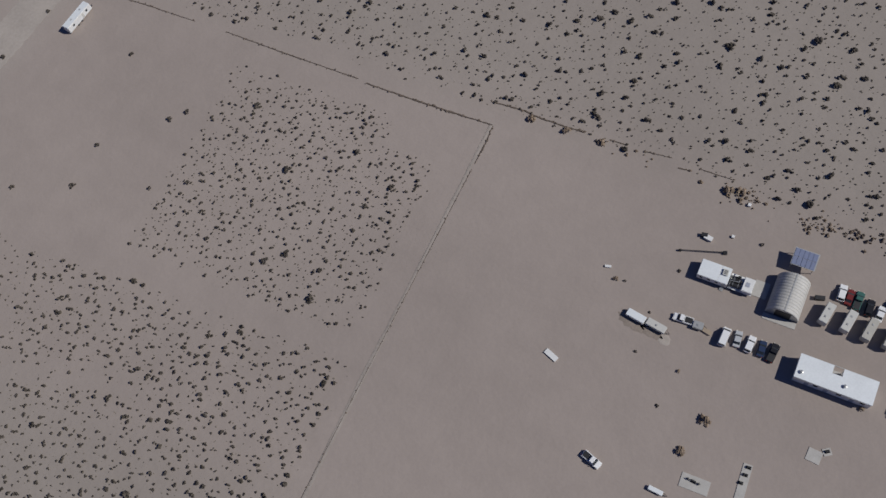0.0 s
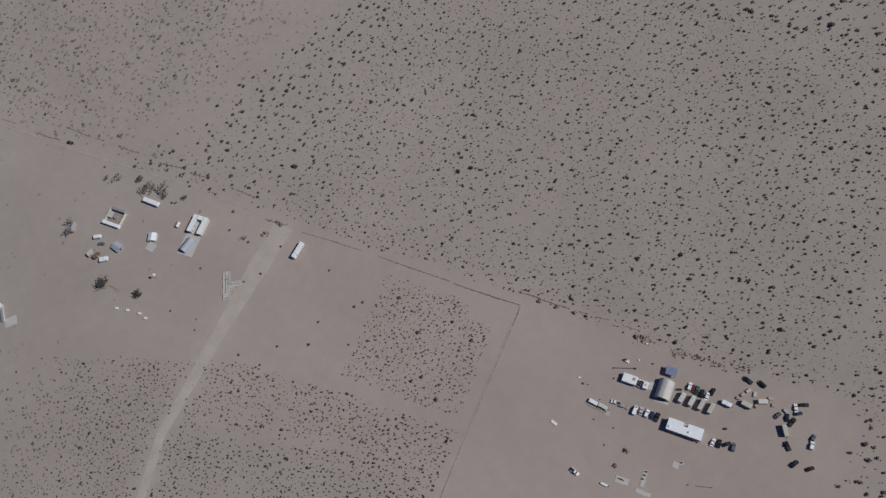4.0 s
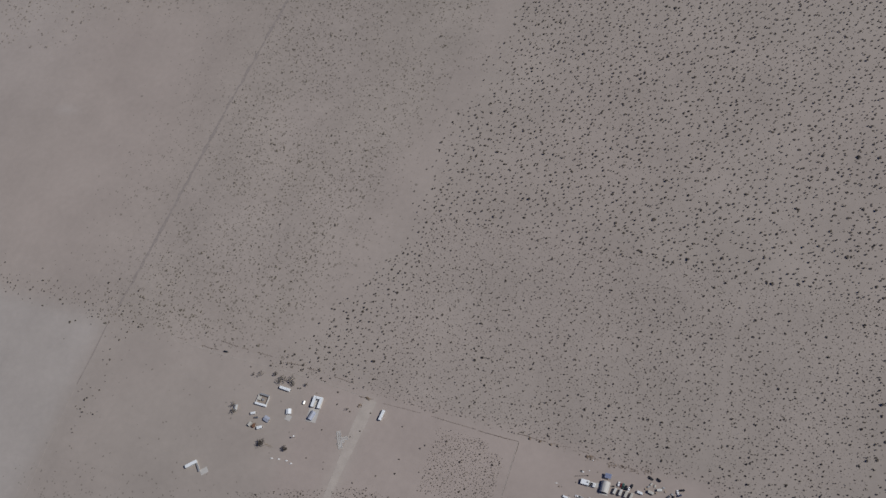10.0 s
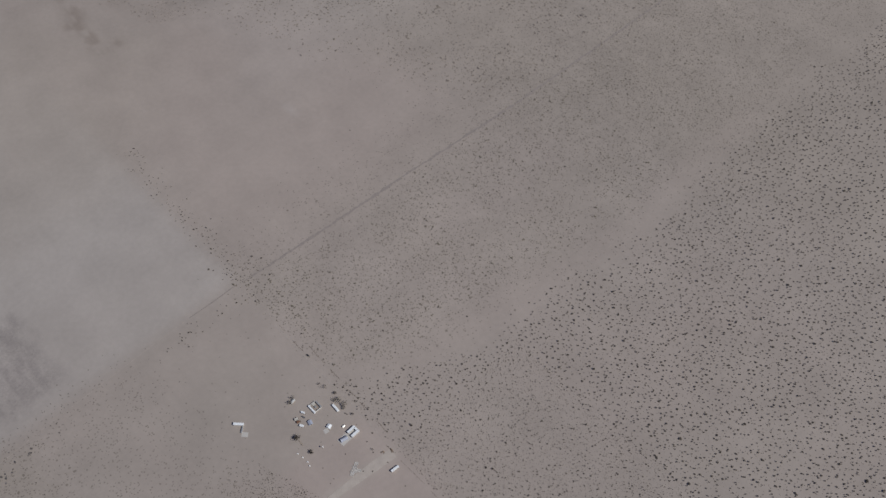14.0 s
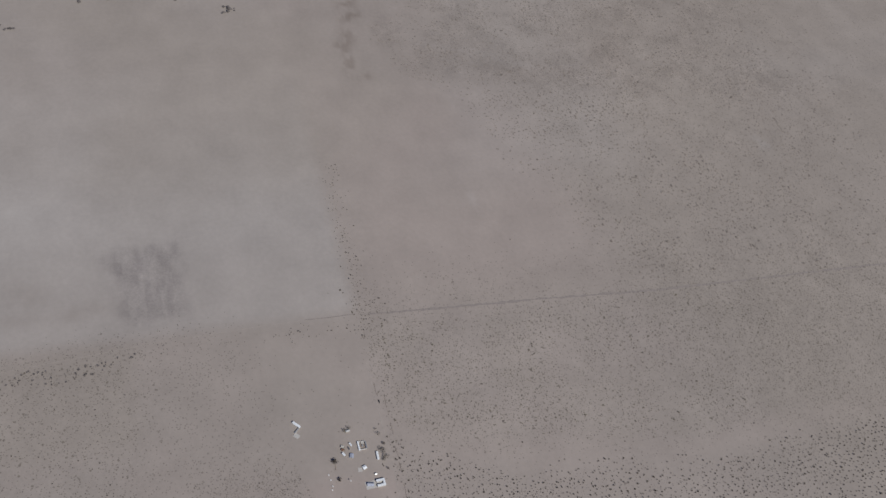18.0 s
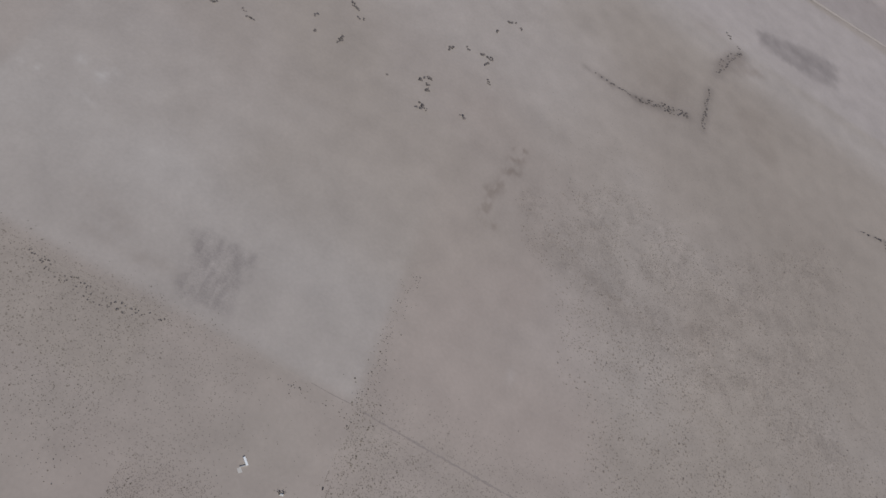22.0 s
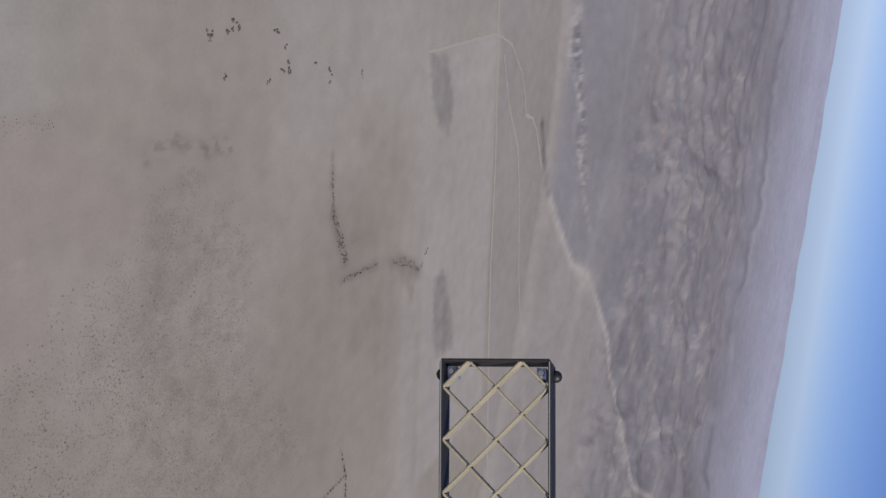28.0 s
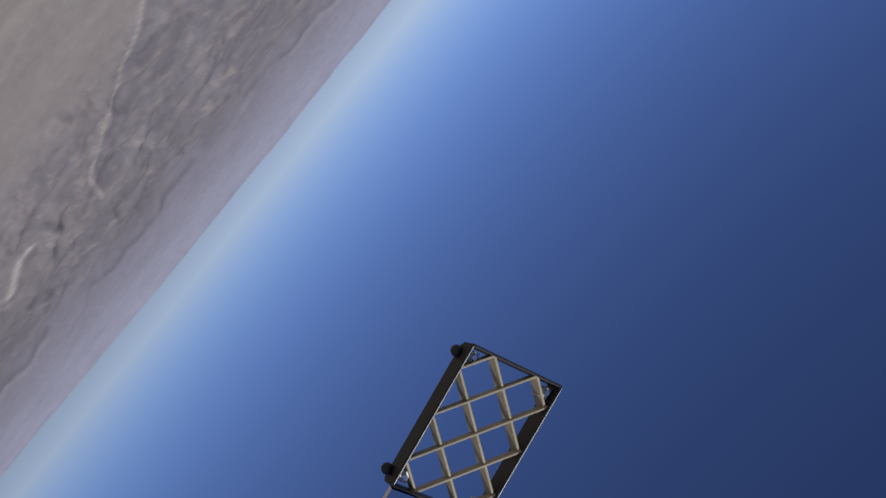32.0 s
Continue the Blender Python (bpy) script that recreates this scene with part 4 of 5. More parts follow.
grove([(-985, 200), (-984, 245), (-987, 288), (-1002, 324), (-1021, 370)], [1.5, 2, 7, 17, 13], 16, 2.6, 101, "dark windbreak trees widening along a field edge")
grove([(-1011, 396), (-1040, 398), (-1085, 401), (-1121, 404)], [5, 7, 6, 3], 16, 2.5, 102, "broken row of farm trees and sheds")
grove([(-1173, 414), (-1215, 428), (-1248, 440), (-1277, 463), (-1316, 430)], [8, 16, 14, 10, 5], 36, 2.6, 103, "dark trees round a distant farm")
grove([(-1006, 680), (-1020, 733), (-1019, 806), (-1010, 900)], [3, 3, 3, 3], 15, 3.2, 104, "thin row of roadside trees")
grove([(-1020, 733), (-945, 738), (-864, 744)], [3, 2.5, 3], 15, 3.0, 105, "thin row of trees along a field edge")
for i, (x, y, w) in enumerate([(-754, -95, 12), (-824, -101, 12), (-808, -88, 8), (-771, -132, 6), (-745, -126, 5), (-704, -187, 8), (-773, 9, 13), (-762, 15, 10), (-727, 19, 10), (-720, 14, 7), (-855, 22, 10), (-871, 42, 8), (-879, 67, 13), (-864, 70, 9), (-835, 80, 8), (-749, 65, 6), (-979, 84, 10), (-942, 69, 7), (-979, 96, 7), (-1068, 97, 8), (-742, -33, 6), (-708, -261, 10), (-698, -262, 8), (-696, -228, 8), (-743, -238, 8), (-711, -198, 6)]):
    turn = (i * 53) % 180
    dx, dy = math.cos(radians(turn)) * w * 0.7, math.sin(radians(turn)) * w * 0.7
    grove([(x - dx, y - dy), (x + dx, y + dy)], [w * 0.3, w * 0.5], 6, 3.1, 120 + i, "small dark grove far out on the pale plain")
grove([(-322, -215), (-317, -182), (-313, -152), (-318, -124), (-324, -100)], [10, 12, 12, 8, 5], 14, 1.5, 160, "thicket along a section line")


# ---- vehicles ----
def wheel(parent, x, y, r, w):
    tyre = part("wheel", rod(bmesh.new(), (x, y - w / 2, r), (x, y + w / 2, r), r, seg=14), M_TYRE, parent)
    part("rim", rod(bmesh.new(), (x, y - w / 2 - 0.006, r), (x, y + w / 2 + 0.006, r), r * 0.55, seg=10), M_RIM, tyre)


def car(x, y, turn, colour, kind="sedan", group="parked cars"):
    """A parked car, nose towards +x of its own axes, at this place's scale."""
    words = {"white": "white", "silver": "silver grey", "black": "black", "navy": "dark blue", "red": "dark red", "green": "green", "grey": "dark grey", "beige": "beige"}
    names = {"sedan": "car", "suv": "suv", "pickup": "pickup_truck", "van": "van"}
    ob = thing(names[kind], x, y, turn, f"{words[colour]} {names[kind].replace('_', ' ')} parked on bare sand", "car" if kind != "van" else "van", group)
    L, Wd, H = {"sedan": (2.25, 0.9, 0.72), "suv": (2.35, 0.95, 0.88), "pickup": (2.65, 0.97, 0.9), "van": (2.6, 1.0, 1.05)}[kind]
    h, w = L / 2, Wd / 2
    low = H * 0.58
    body = [(-h, 0.16), (-h * 0.99, low * 0.95), (-h * 0.8, low), (h * 0.45, low), (h * 0.93, low * 0.86), (h, low * 0.6), (h * 0.98, 0.16)]
    b = part("body", extrude_profile(body, -w, w, 0.05), PAINT[colour], ob, smooth=False)
    top = {"sedan": (-0.72, -0.45, 0.18, 0.5), "suv": (-0.95, -0.8, 0.15, 0.45), "pickup": (-0.12, -0.06, 0.3, 0.55), "van": (-0.97, -0.93, 0.5, 0.8)}[kind]
    x0, x1, x2, x3 = (t * h for t in top)
    part("windows", extrude_profile([(x0, low - 0.02), (x1, H - 0.05), (x2, H - 0.05), (x3, low - 0.02)], -w * 0.86, w * 0.86, 0.02), M_GLASS, ob, "tinted glass")
    part("roof", boxes((x1 - 0.02, x2 + 0.02, -w * 0.84, w * 0.84, H - 0.055, H), bevel=0.02), PAINT[colour], ob)
    if kind == "pickup":
        part("load_bed", boxes((-h * 0.93, -h * 0.18, -w * 0.8, w * 0.8, low - 0.01, low + 0.012)), M_DARK, ob, "dark load bed")
    for sx in (-0.62, 0.64):
        for sy in (-1, 1):
            wheel(ob, sx * h, sy * (w - 0.06), 0.165, 0.12)
    for sy in (-0.68, 0.68):
        part("headlight", boxes((h * 0.93, h + 0.008, sy * w - 0.07, sy * w + 0.07, low * 0.62, low * 0.8), bevel=0.01), M_LAMP, ob)
        part("tail_light", boxes((-h - 0.008, -h * 0.97, sy * w - 0.06, sy * w + 0.06, low * 0.6, low * 0.86), bevel=0.01), M_TAIL, ob)
    for sy in (-1, 1):
        part("mirror", boxes((x3 - 0.1, x3 - 0.02, sy * (w + 0.03) - 0.05, sy * (w + 0.03) + 0.05, low, low + 0.08), bevel=0.01), PAINT[colour], ob)
    return ob


def camper(x, y, turn, L, Wd, H, mat, label, name="camper_trailer", group="camper trailers", vents=2, hitch=True):
    """A towed camper or box trailer with its roof vents, door, windows and wheels."""
    ob = thing(name, x, y, turn, label, "trailer", group)
    h, w = L / 2, Wd / 2
    part("body", boxes((-h, h, -w, w, 0.28, H), bevel=0.07), mat, ob)
    part("roof", boxes((-h + 0.05, h - 0.05, -w + 0.05, w - 0.05, H - 0.01, H + 0.025), bevel=0.01), M_ROOF if mat in (M_WHITE, M_ROOF) else mat, ob)
    for i in range(vents):
        vx = -h + L * (i + 0.75) / (vents + 0.5)
        part("roof_vent", boxes((vx - 0.13, vx + 0.13, -0.12, 0.12, H + 0.02, H + 0.1), bevel=0.02), M_GALV, ob)
    part("door", boxes((h * 0.2, h * 0.2 + 0.36, -w - 0.015, -w + 0.01, 0.34, H - 0.25)), M_CREAM, ob)
    for vx in (-0.55, 0.62):
        for sy in (-1, 1):
            part("window", boxes((vx * h - 0.2, vx * h + 0.2, sy * w - 0.012, sy * w + 0.012, H * 0.55, H * 0.8)), M_GLASS, ob)
    for sx in (-0.25, 0.05):
        for sy in (-1, 1):
            wheel(ob, sx * h, sy * (w - 0.08), 0.18, 0.12)
    if hitch:
        bm = bmesh.new()
        rod(bm, (h - 0.05, -w * 0.6, 0.27), (h + 0.55, 0, 0.25), 0.03)
        rod(bm, (h - 0.05, w * 0.6, 0.27), (h + 0.55, 0, 0.25), 0.03)
        part("drawbar", bm, M_DARK, ob)
        part("jack_stand", rod(bmesh.new(), (h + 0.5, 0, 0.0), (h + 0.5, 0, 0.3), 0.03), M_DARK, ob)
    return ob


# row of cars south of the hangar
for x, y, turn, c, k in [(-42.4, 43.7, 88, "white", "van"), (-40.8, 44.1, 95, "silver", "sedan"), (-39.2, 44.0, 86, "white", "suv"), (-37.7, 44.0, 92, "navy", "sedan"), (-36.3, 44.0, 84, "black", "pickup"),
                         (-30.9, 54.9, 92, "white", "suv"), (-29.9, 54.7, 88, "red", "sedan"), (-28.8, 54.6, 88, "green", "pickup"), (-27.3, 54.2, 90, "black", "suv"), (-25.9, 53.9, 86, "white", "sedan"), (-24.9, 55.6, 80, "black", "sedan"),
                         (-21.0, 42.6, 85, "white", "sedan"), (-19.4, 42.9, 90, "black", "suv"), (-17.6, 43.4, 40, "black", "sedan"), (-15.8, 43.3, 95, "grey", "suv"),
                         (-17.3, 61.7, 160, "black", "pickup"), (-13.6, 61.9, 155, "black", "suv"), (-3.1, 57.4, 30, "navy", "sedan"), (-7.7, 55.2, 60, "grey", "sedan"), (-5.4, 55.4, 100, "black", "sedan"), (-3.9, 54.7, 70, "black", "pickup"), (-4.1, 58.6, 110, "white", "sedan"), (-2.3, 60.1, 20, "black", "suv"),
                         (-3.4, 48.3, 130, "black", "pickup"), (2.1, 50.5, 95, "white", "suv"), (1.9, 52.4, 80, "grey", "sedan"), (3.2, 44.6, 40, "black", "sedan"), (-0.6, 44.5, 60, "black", "suv"), (-51.9, 22.6, -18, "white", "pickup"), (-222.0, 36.4, 20, "grey", "suv")]:
    car(x, y, turn, c, k)
car(-255.2, 66.4, 5, "black", "suv", "cars by the homestead")
car(-47.9, 44.0, 183, "white", "pickup", "trucks")
camper(-45.9, 43.85, 3, 1.35, 1.05, 0.62, M_GALV, "low grey utility trailer behind a white pickup", "utility_trailer", "cargo trailers", 1)

for x, y, turn, L, mat, text in [(-31.9, 51.2, 80, 2.9, M_CREAM, "cream camper trailer with roof vents on sand"), (-29.2, 51.2, 80, 3.0, M_CREAM, "cream camper trailer with roof vents on sand"), (-26.6, 51.1, 80, 3.1, M_TAN, "tan camper trailer with roof vents on sand"), (-24.0, 51.0, 80, 3.0, M_TAN, "tan camper trailer with roof vents on sand"), (-5.0, 51.8, -60, 3.0, M_TAN, "weathered tan camper trailer among parked cars")]:
    camper(x, y, turn, L, 1.12, 1.45, mat, text)
camper(-53.5, 42.0, -9, 2.6, 1.05, 0.75, M_WHITE, "low white cargo trailer on churned sand", "cargo_trailer", "cargo trailers", 0)
camper(-50.7, 41.75, -9, 2.7, 1.05, 0.75, M_CREAM, "low cream cargo trailer on churned sand", "cargo_trailer", "cargo trailers", 1)
camper(-20.6, 53.6, -8, 2.6, 1.1, 1.2, M_WHITE, "white box truck body with dark bed", "box_trailer", "cargo trailers", 1)
camper(-15.8, 55.1, -10, 2.8, 1.3, 1.3, M_TAN, "grey-tan storage trailer on sand", "box_trailer", "cargo trailers", 0)
camper(-12.2, 57.3, 20, 2.4, 1.2, 1.2, M_CREAM, "cream storage trailer beside scrap", "box_trailer", "cargo trailers", 0)
camper(-43.6, 22.25, -3, 1.9, 0.6, 0.45, M_WHITE, "narrow white flat trailer on sand", "flat_trailer", "cargo trailers", 0)
camper(-155.2, 55.7, 84, 5.6, 1.35, 1.5, M_WHITE, "long white trailer alone on sand", "house_trailer", "house trailers", 2)
camper(-212.5, 55.3, -2, 6.2, 1.5, 1.4, M_WHITE, "long white house trailer under desert trees", "house_trailer", "house trailers", 2)
camper(-224.6, 38.1, 25, 2.6, 1.2, 1.2, M_WHITE, "small white trailer in a homestead yard", "camper_trailer", "homestead trailers", 1)
camper(-223.9, 32.2, 70, 2.4, 1.6, 1.2, M_TAN, "small tan shed trailer in a homestead yard", "camper_trailer", "homestead trailers", 0)
camper(-221.4, 32.0, 70, 2.2, 1.3, 1.2, M_RUST, "rusted brown trailer in a homestead yard", "camper_trailer", "homestead trailers", 0)
camper(-217.9, 31.8, 30, 2.8, 1.5, 1.3, M_WHITE, "white trailer in a homestead yard", "camper_trailer", "homestead trailers", 1)


# ---- launch site buildings ----
def long_building():
    ob = thing("site_building", -28.6, 43.2, 0.3, "long white flat-roofed site building with a roof notch", "building")
    h, w, H = 4.6, 1.5, 1.75
    part("wall", boxes((-h, -0.65, -w, w, 0, H), (0.55, h, -w, w, 0, H), (-0.65, 0.55, -w, w - 0.95, 0, H), bevel=0.0), M_WHITE, ob)
    roof = boxes((-h - 0.08, -0.65, -w - 0.08, w + 0.08, H, H + 0.1), (-0.65, 0.55, -w - 0.08, w - 0.95, H, H + 0.1), (0.55, h + 0.08, -w - 0.08, w + 0.08, H, H + 0.1))
    part("roof", roof, M_ROOF, ob, "pale blue-white coated roof")
    part("porch_floor", boxes((-0.64, 0.54, w - 0.94, w + 0.1, 0.0, 0.08)), M_CONC, ob, "shaded porch floor in the notch")
    part("porch_door", boxes((-0.3, 0.2, w - 0.95, w - 0.92, 0.09, 1.1)), M_DARK, ob)
    for vx, vy in ((-4.0, -0.75), (1.15, -0.55)):
        v = part("roof_vent", rod(bmesh.new(), (vx, vy, H + 0.08), (vx, vy, H + 0.32), 0.17, 0.14, 12), M_GALV, ob)
        part("vent_cap", rod(bmesh.new(), (vx, vy, H + 0.32), (vx, vy, H + 0.4), 0.24, 0.06, 12), M_GALV, v)
    for x in (-3.2, -0.9, 2.2):
        part("door", boxes((x, x + 0.5, -w - 0.02, -w + 0.02, 0.02, 1.05)), M_SLATE, ob)
    for x in (-2.2, 0.6, 3.4):
        part("window", boxes((x, x + 0.55, -w - 0.015, -w + 0.015, 0.75, 1.2)), M_GLASS, ob)
    for sy in (-1, 1):
        part("gutter", boxes((-h, h, sy * (w + 0.11) - 0.03, sy * (w + 0.11) + 0.03, H - 0.05, H + 0.03)), M_GALV, ob)


def arch_hall(x, y, turn, Wd, L, H, mat, label, ribs=13, base=0.0):
    """A barrel-vaulted hall of ribbed sheet, with end walls and a door."""
    ob = thing("arched_hall", x, y, turn, label, "hall")
    n = 22
    arc = [(Wd / 2 * math.cos(math.pi * i / n), base + (H - base) * math.sin(math.pi * i / n) ** 0.94) for i in range(n + 1)]
    step = L / ribs
    for k in range(ribs):
        bm = bmesh.new()
        loops = []
        for yy, push in ((-L / 2 + k * step, 0.0), (-L / 2 + (k + 0.25) * step, 0.05), (-L / 2 + (k + 0.75) * step, 0.05), (-L / 2 + (k + 1) * step, 0.0)):
            loops.append([bm.verts.new((px * (1 + push / Wd * 2), yy, max(0.0, pz + push))) for px, pz in arc])
        for a, b in zip(loops, loops[1:]):
            for i in range(n):
                bm.faces.new((a[i], b[i], b[i + 1], a[i + 1]))
        bmesh.ops.recalc_face_normals(bm, faces=bm.faces)
        bmesh.ops.solidify(bm, geom=list(bm.faces), thickness=0.03)
        part("roof_panel", bm, mat, ob)
    for sy in (-1, 1):
        bm = bmesh.new()
        a = [bm.verts.new((px * 0.97, sy * (L / 2 - 0.12), pz * 0.98)) for px, pz in arc]
        b = [bm.verts.new((px * 0.97, sy * (L / 2 - 0.06), pz * 0.98)) for px, pz in arc]
        bm.faces.new(a)
        bm.faces.new(b[::-1])
        for i in range(n):
            bm.faces.new((a[i], a[i + 1], b[i + 1], b[i]))
        bmesh.ops.recalc_face_normals(bm, faces=bm.faces)
        part("end_wall", bm, M_GALV, ob)
    # closed dark panel: the gloom of a doorway is only its colour
    part("door", boxes((-Wd * 0.24, Wd * 0.24, -L / 2 + 0.0, -L / 2 + 0.06, 0.02, H * 0.72)), M_DARK, ob, "dark panel standing in for a shaded open doorway")
    part("ridge_cap", boxes((-0.09, 0.09, -L / 2, L / 2, H + 0.03, H + 0.07), bevel=0.01), M_GALV, ob)
    return ob


def solar_shelter():
    ob = thing("solar_shelter", -36.5, 57.1, 0, "open shelter roofed with blue solar panels on posts", "shelter")
    for x in (-1.35, 1.35):
        for y in (-1.0, 1.0):
            part("post", rod(bmesh.new(), (x, y, 0), (x, y, 1.45 + 0.12 * y), 0.05), M_GALV, ob)
    for y in (-1.0, 1.0):
        part("beam", boxes((-1.5, 1.5, y - 0.04, y + 0.04, 1.42 + 0.12 * y, 1.5 + 0.12 * y)), M_GALV, ob)
    deck = boxes((-1.55, 1.55, -1.2, 1.2, 1.52, 1.56))
    bmesh.ops.rotate(deck, verts=deck.verts, cent=(0, 0, 1.5), matrix=Matrix.Rotation(radians(6.8), 3, "X"))
    part("deck", deck, M_GALV, ob)
    for i in range(5):
        for j in range(2):
            bm = boxes((-1.46 + i * 0.585, -0.92 + i * 0.585, -1.12 + j * 1.13, -0.04 + j * 1.13, 1.575, 1.60))
            bmesh.ops.rotate(bm, verts=bm.verts, cent=(0, 0, 1.5), matrix=Matrix.Rotation(radians(6.8), 3, "X"))
            part("solar_panel", bm, M_SOLAR, ob)


def equipment_trailer():
    ob = thing("control_trailer", -46.35, 51.3, 0, "white control trailer with roof gear and skirt", "trailer")
    part("body", boxes((-2.0, 2.0, -1.2, 1.2, 0.25, 1.35), bevel=0.05), M_WHITE, ob)
    part("roof", boxes((-1.95, 0.62, -1.15, 1.15, 1.345, 1.385), (0.7, 1.95, -1.15, 1.15, 1.345, 1.38), bevel=0.01), M_ROOF, ob)
    unit = part("air_conditioner", boxes((0.95, 1.65, -0.1, 0.75, 1.385, 1.62), bevel=0.03), M_CREAM, ob)
    for y in (0.05, 0.25, 0.45):
        part("grille_slot", boxes((1.08, 1.52, y, y + 0.1, 1.62, 1.632)), M_DARK, unit)
    part("skirt", boxes((-1.95, 1.95, -1.15, 1.15, 0, 0.26)), M_DARK, ob)
    for x in (-1.4, -0.4, 0.6):
        part("window", boxes((x - 0.2, x + 0.2, -1.215, -1.19, 0.75, 1.1)), M_GLASS, ob)
    part("door", boxes((1.3, 1.7, -1.22, -1.19, 0.27, 1.15)), M_GALV, ob)
    for k in range(3):
        part("step", boxes((1.25, 1.75, -1.42 - 0.16 * k, -1.24 - 0.16 * k, 0.19 - 0.07 * k, 0.24 - 0.07 * k)), M_GALV, ob)


def propellant_truck():
    ob = thing("tank_truck", -43.3, 51.2, 0, "flatbed trailer loaded with tanks and dark plumbing", "truck")
    part("chassis", boxes((-0.95, 2.1, -0.6, 0.6, 0.28, 0.4)), M_DARK, ob)
    part("bed", boxes((-0.95, 2.15, -1.1, 1.1, 0.4, 0.5), bevel=0.01), M_WHITE, ob)
    part("cabin", boxes((0.75, 2.1, -1.05, 0.95, 0.5, 1.2), bevel=0.06), M_WHITE, ob)
    part("roof_hatch", boxes((1.1, 1.6, -0.35, 0.25, 1.2, 1.25), bevel=0.01), M_SLATE, ob)
    part("windscreen", boxes((2.06, 2.115, -0.6, 0.6, 0.8, 1.1)), M_GLASS, ob)
    for y in (-0.55, 0.1):
        t = part("tank", rod(bmesh.new(), (-0.75, y, 0.82), (0.55, y, 0.82), 0.3, seg=16), M_DARK, ob)
        for x in (-0.45, 0.25):
            part("tank_strap", rod(bmesh.new(), (x - 0.03, y, 0.82), (x + 0.03, y, 0.82), 0.315, seg=16), M_GALV, t)
    for i in range(3):
        part("gas_bottle", rod(bmesh.new(), (-0.6 + i * 0.4, 0.75, 0.5), (-0.6 + i * 0.4, 0.75, 1.05), 0.12, seg=12), (M_ALU, M_WHITE, M_DARK)[i], ob)
    for k, y in enumerate((-0.95, -0.25, 0.4)):
        pipe = bmesh.new()
        rod(pipe, (-0.85, y, 0.55), (-0.85, y, 1.22), 0.045)
        rod(pipe, (-0.85, y, 1.2), (0.3, y + 0.15, 1.2), 0.045)
        part("feed_pipe", pipe, M_GALV if k == 1 else M_DARK, ob)
    part("valve_box", boxes((-0.3, 0.1, 0.5, 0.8, 0.5, 1.0), bevel=0.02), M_DARK, ob)
    for x in (-0.6, 0.0, 1.55):
        for y in (-0.8, 0.8):
            wheel(ob, x, y, 0.24, 0.18)


def slab(x0, x1, y0, y1, label, turn=0.0):
    cx, cy = (x0 + x1) / 2, (y0 + y1) / 2
    ob = part("slab", boxes((x0 - cx, x1 - cx, y0 - cy, y1 - cy, 0, 0.08), bevel=0.015), M_CONC, None, label)
    ob.matrix_world = pose(cx, cy, 0, 0, 0, turn)
    return tagged(ob, category="concrete slab")


long_building()
arch_hall(-36.8, 51.7, 0, 4.1, 5.4, 2.45, M_HALL, "arched ribbed pale metal hall with a dark door panel")
solar_shelter()
equipment_trailer()
propellant_truck()
slab(-39.0, -34.8, 48.0, 48.85, "pale concrete apron before the arched hall", 0)
slab(-41.2, -39.3, 50.5, 52.8, "pale concrete pad beside the arched hall")
slab(-41.4, -37.9, 24.0, 25.8, "pale concrete test slab on sand", 2)
slab(-35.1, -34.0, 25.2, 29.7, "narrow concrete launch strip with bolts", 3)
slab(-35.6, -31.6, 23.3, 24.4, "concrete foot of a launch strip on sand", 0)
slab(-28.9, -27.2, 32.9, 34.5, "small square concrete pad on sand", -4)
slab(-27.3, -26.3, 34.3, 35.2, "small concrete footing on sand", 35)


# dark bars added for the dark slot, posts and shadow bits on slabs
def slab_bar(x, y, turn, L, label):
    ob = thing("slab_bar", x, y, turn, label, "launch rail", "launch rails", z=0.08)
    part("base_plate", boxes((-0.3, 0.3, -0.2, 0.2, 0, 0.05)), M_DARK, ob)
    part("rail", boxes((-L / 2, L / 2, -0.05, 0.05, 0.22, 0.32)), M_DARK, ob)
    for sx in (-0.4, 0.4):
        part("trestle", boxes((sx * L - 0.04, sx * L + 0.04, -0.16, 0.16, 0, 0.22)), M_DARK, ob)


slab_bar(-39.9, 25.1, -4, 1.7, "dark steel bar lying on a slab")
slab_bar(-34.5, 29.3, 5, 0.5, "short dark bar on a concrete strip")
slab_bar(-34.6, 28.3, 5, 0.45, "short dark bar on a concrete strip")
slab_bar(-34.8, 27.2, 5, 0.3, "short dark bar on a concrete strip")
slab_bar(-26.8, 34.8, 35, 0.4, "short dark bar on a footing")


def fallen_pole(x, y, turn):
    ob = thing("pole", x, y, turn, "long thin steel pole lying on low blocks", "pole")
    part("shaft", rod(bmesh.new(), (-2.9, 0, 0.32), (2.9, 0, 0.34), 0.055, 0.07), M_DARK, ob)
    for x, s in ((-2.9, 0.16), (2.9, 0.26)):
        part("block", boxes((x - s, x + s, -s, s, 0, 0.3), bevel=0.03), M_DARK, ob)
        part("collar", rod(bmesh.new(), (x - 0.12, 0, 0.33), (x + 0.12, 0, 0.33), 0.1, seg=10), M_DARK, ob)


fallen_pole(-48.75, 53.9, 18)
thin = thing("pole", -19.8, 30.9, 15, "thin dark steel pole lying on bare sand", "pole")
part("shaft", rod(bmesh.new(), (-2.1, 0, 0.07), (2.1, 0, 0.07), 0.06, 0.05), M_DARK, thin)
part("collar", rod(bmesh.new(), (1.7, 0, 0.07), (2.15, 0, 0.07), 0.1, seg=10), M_DARK, thin)


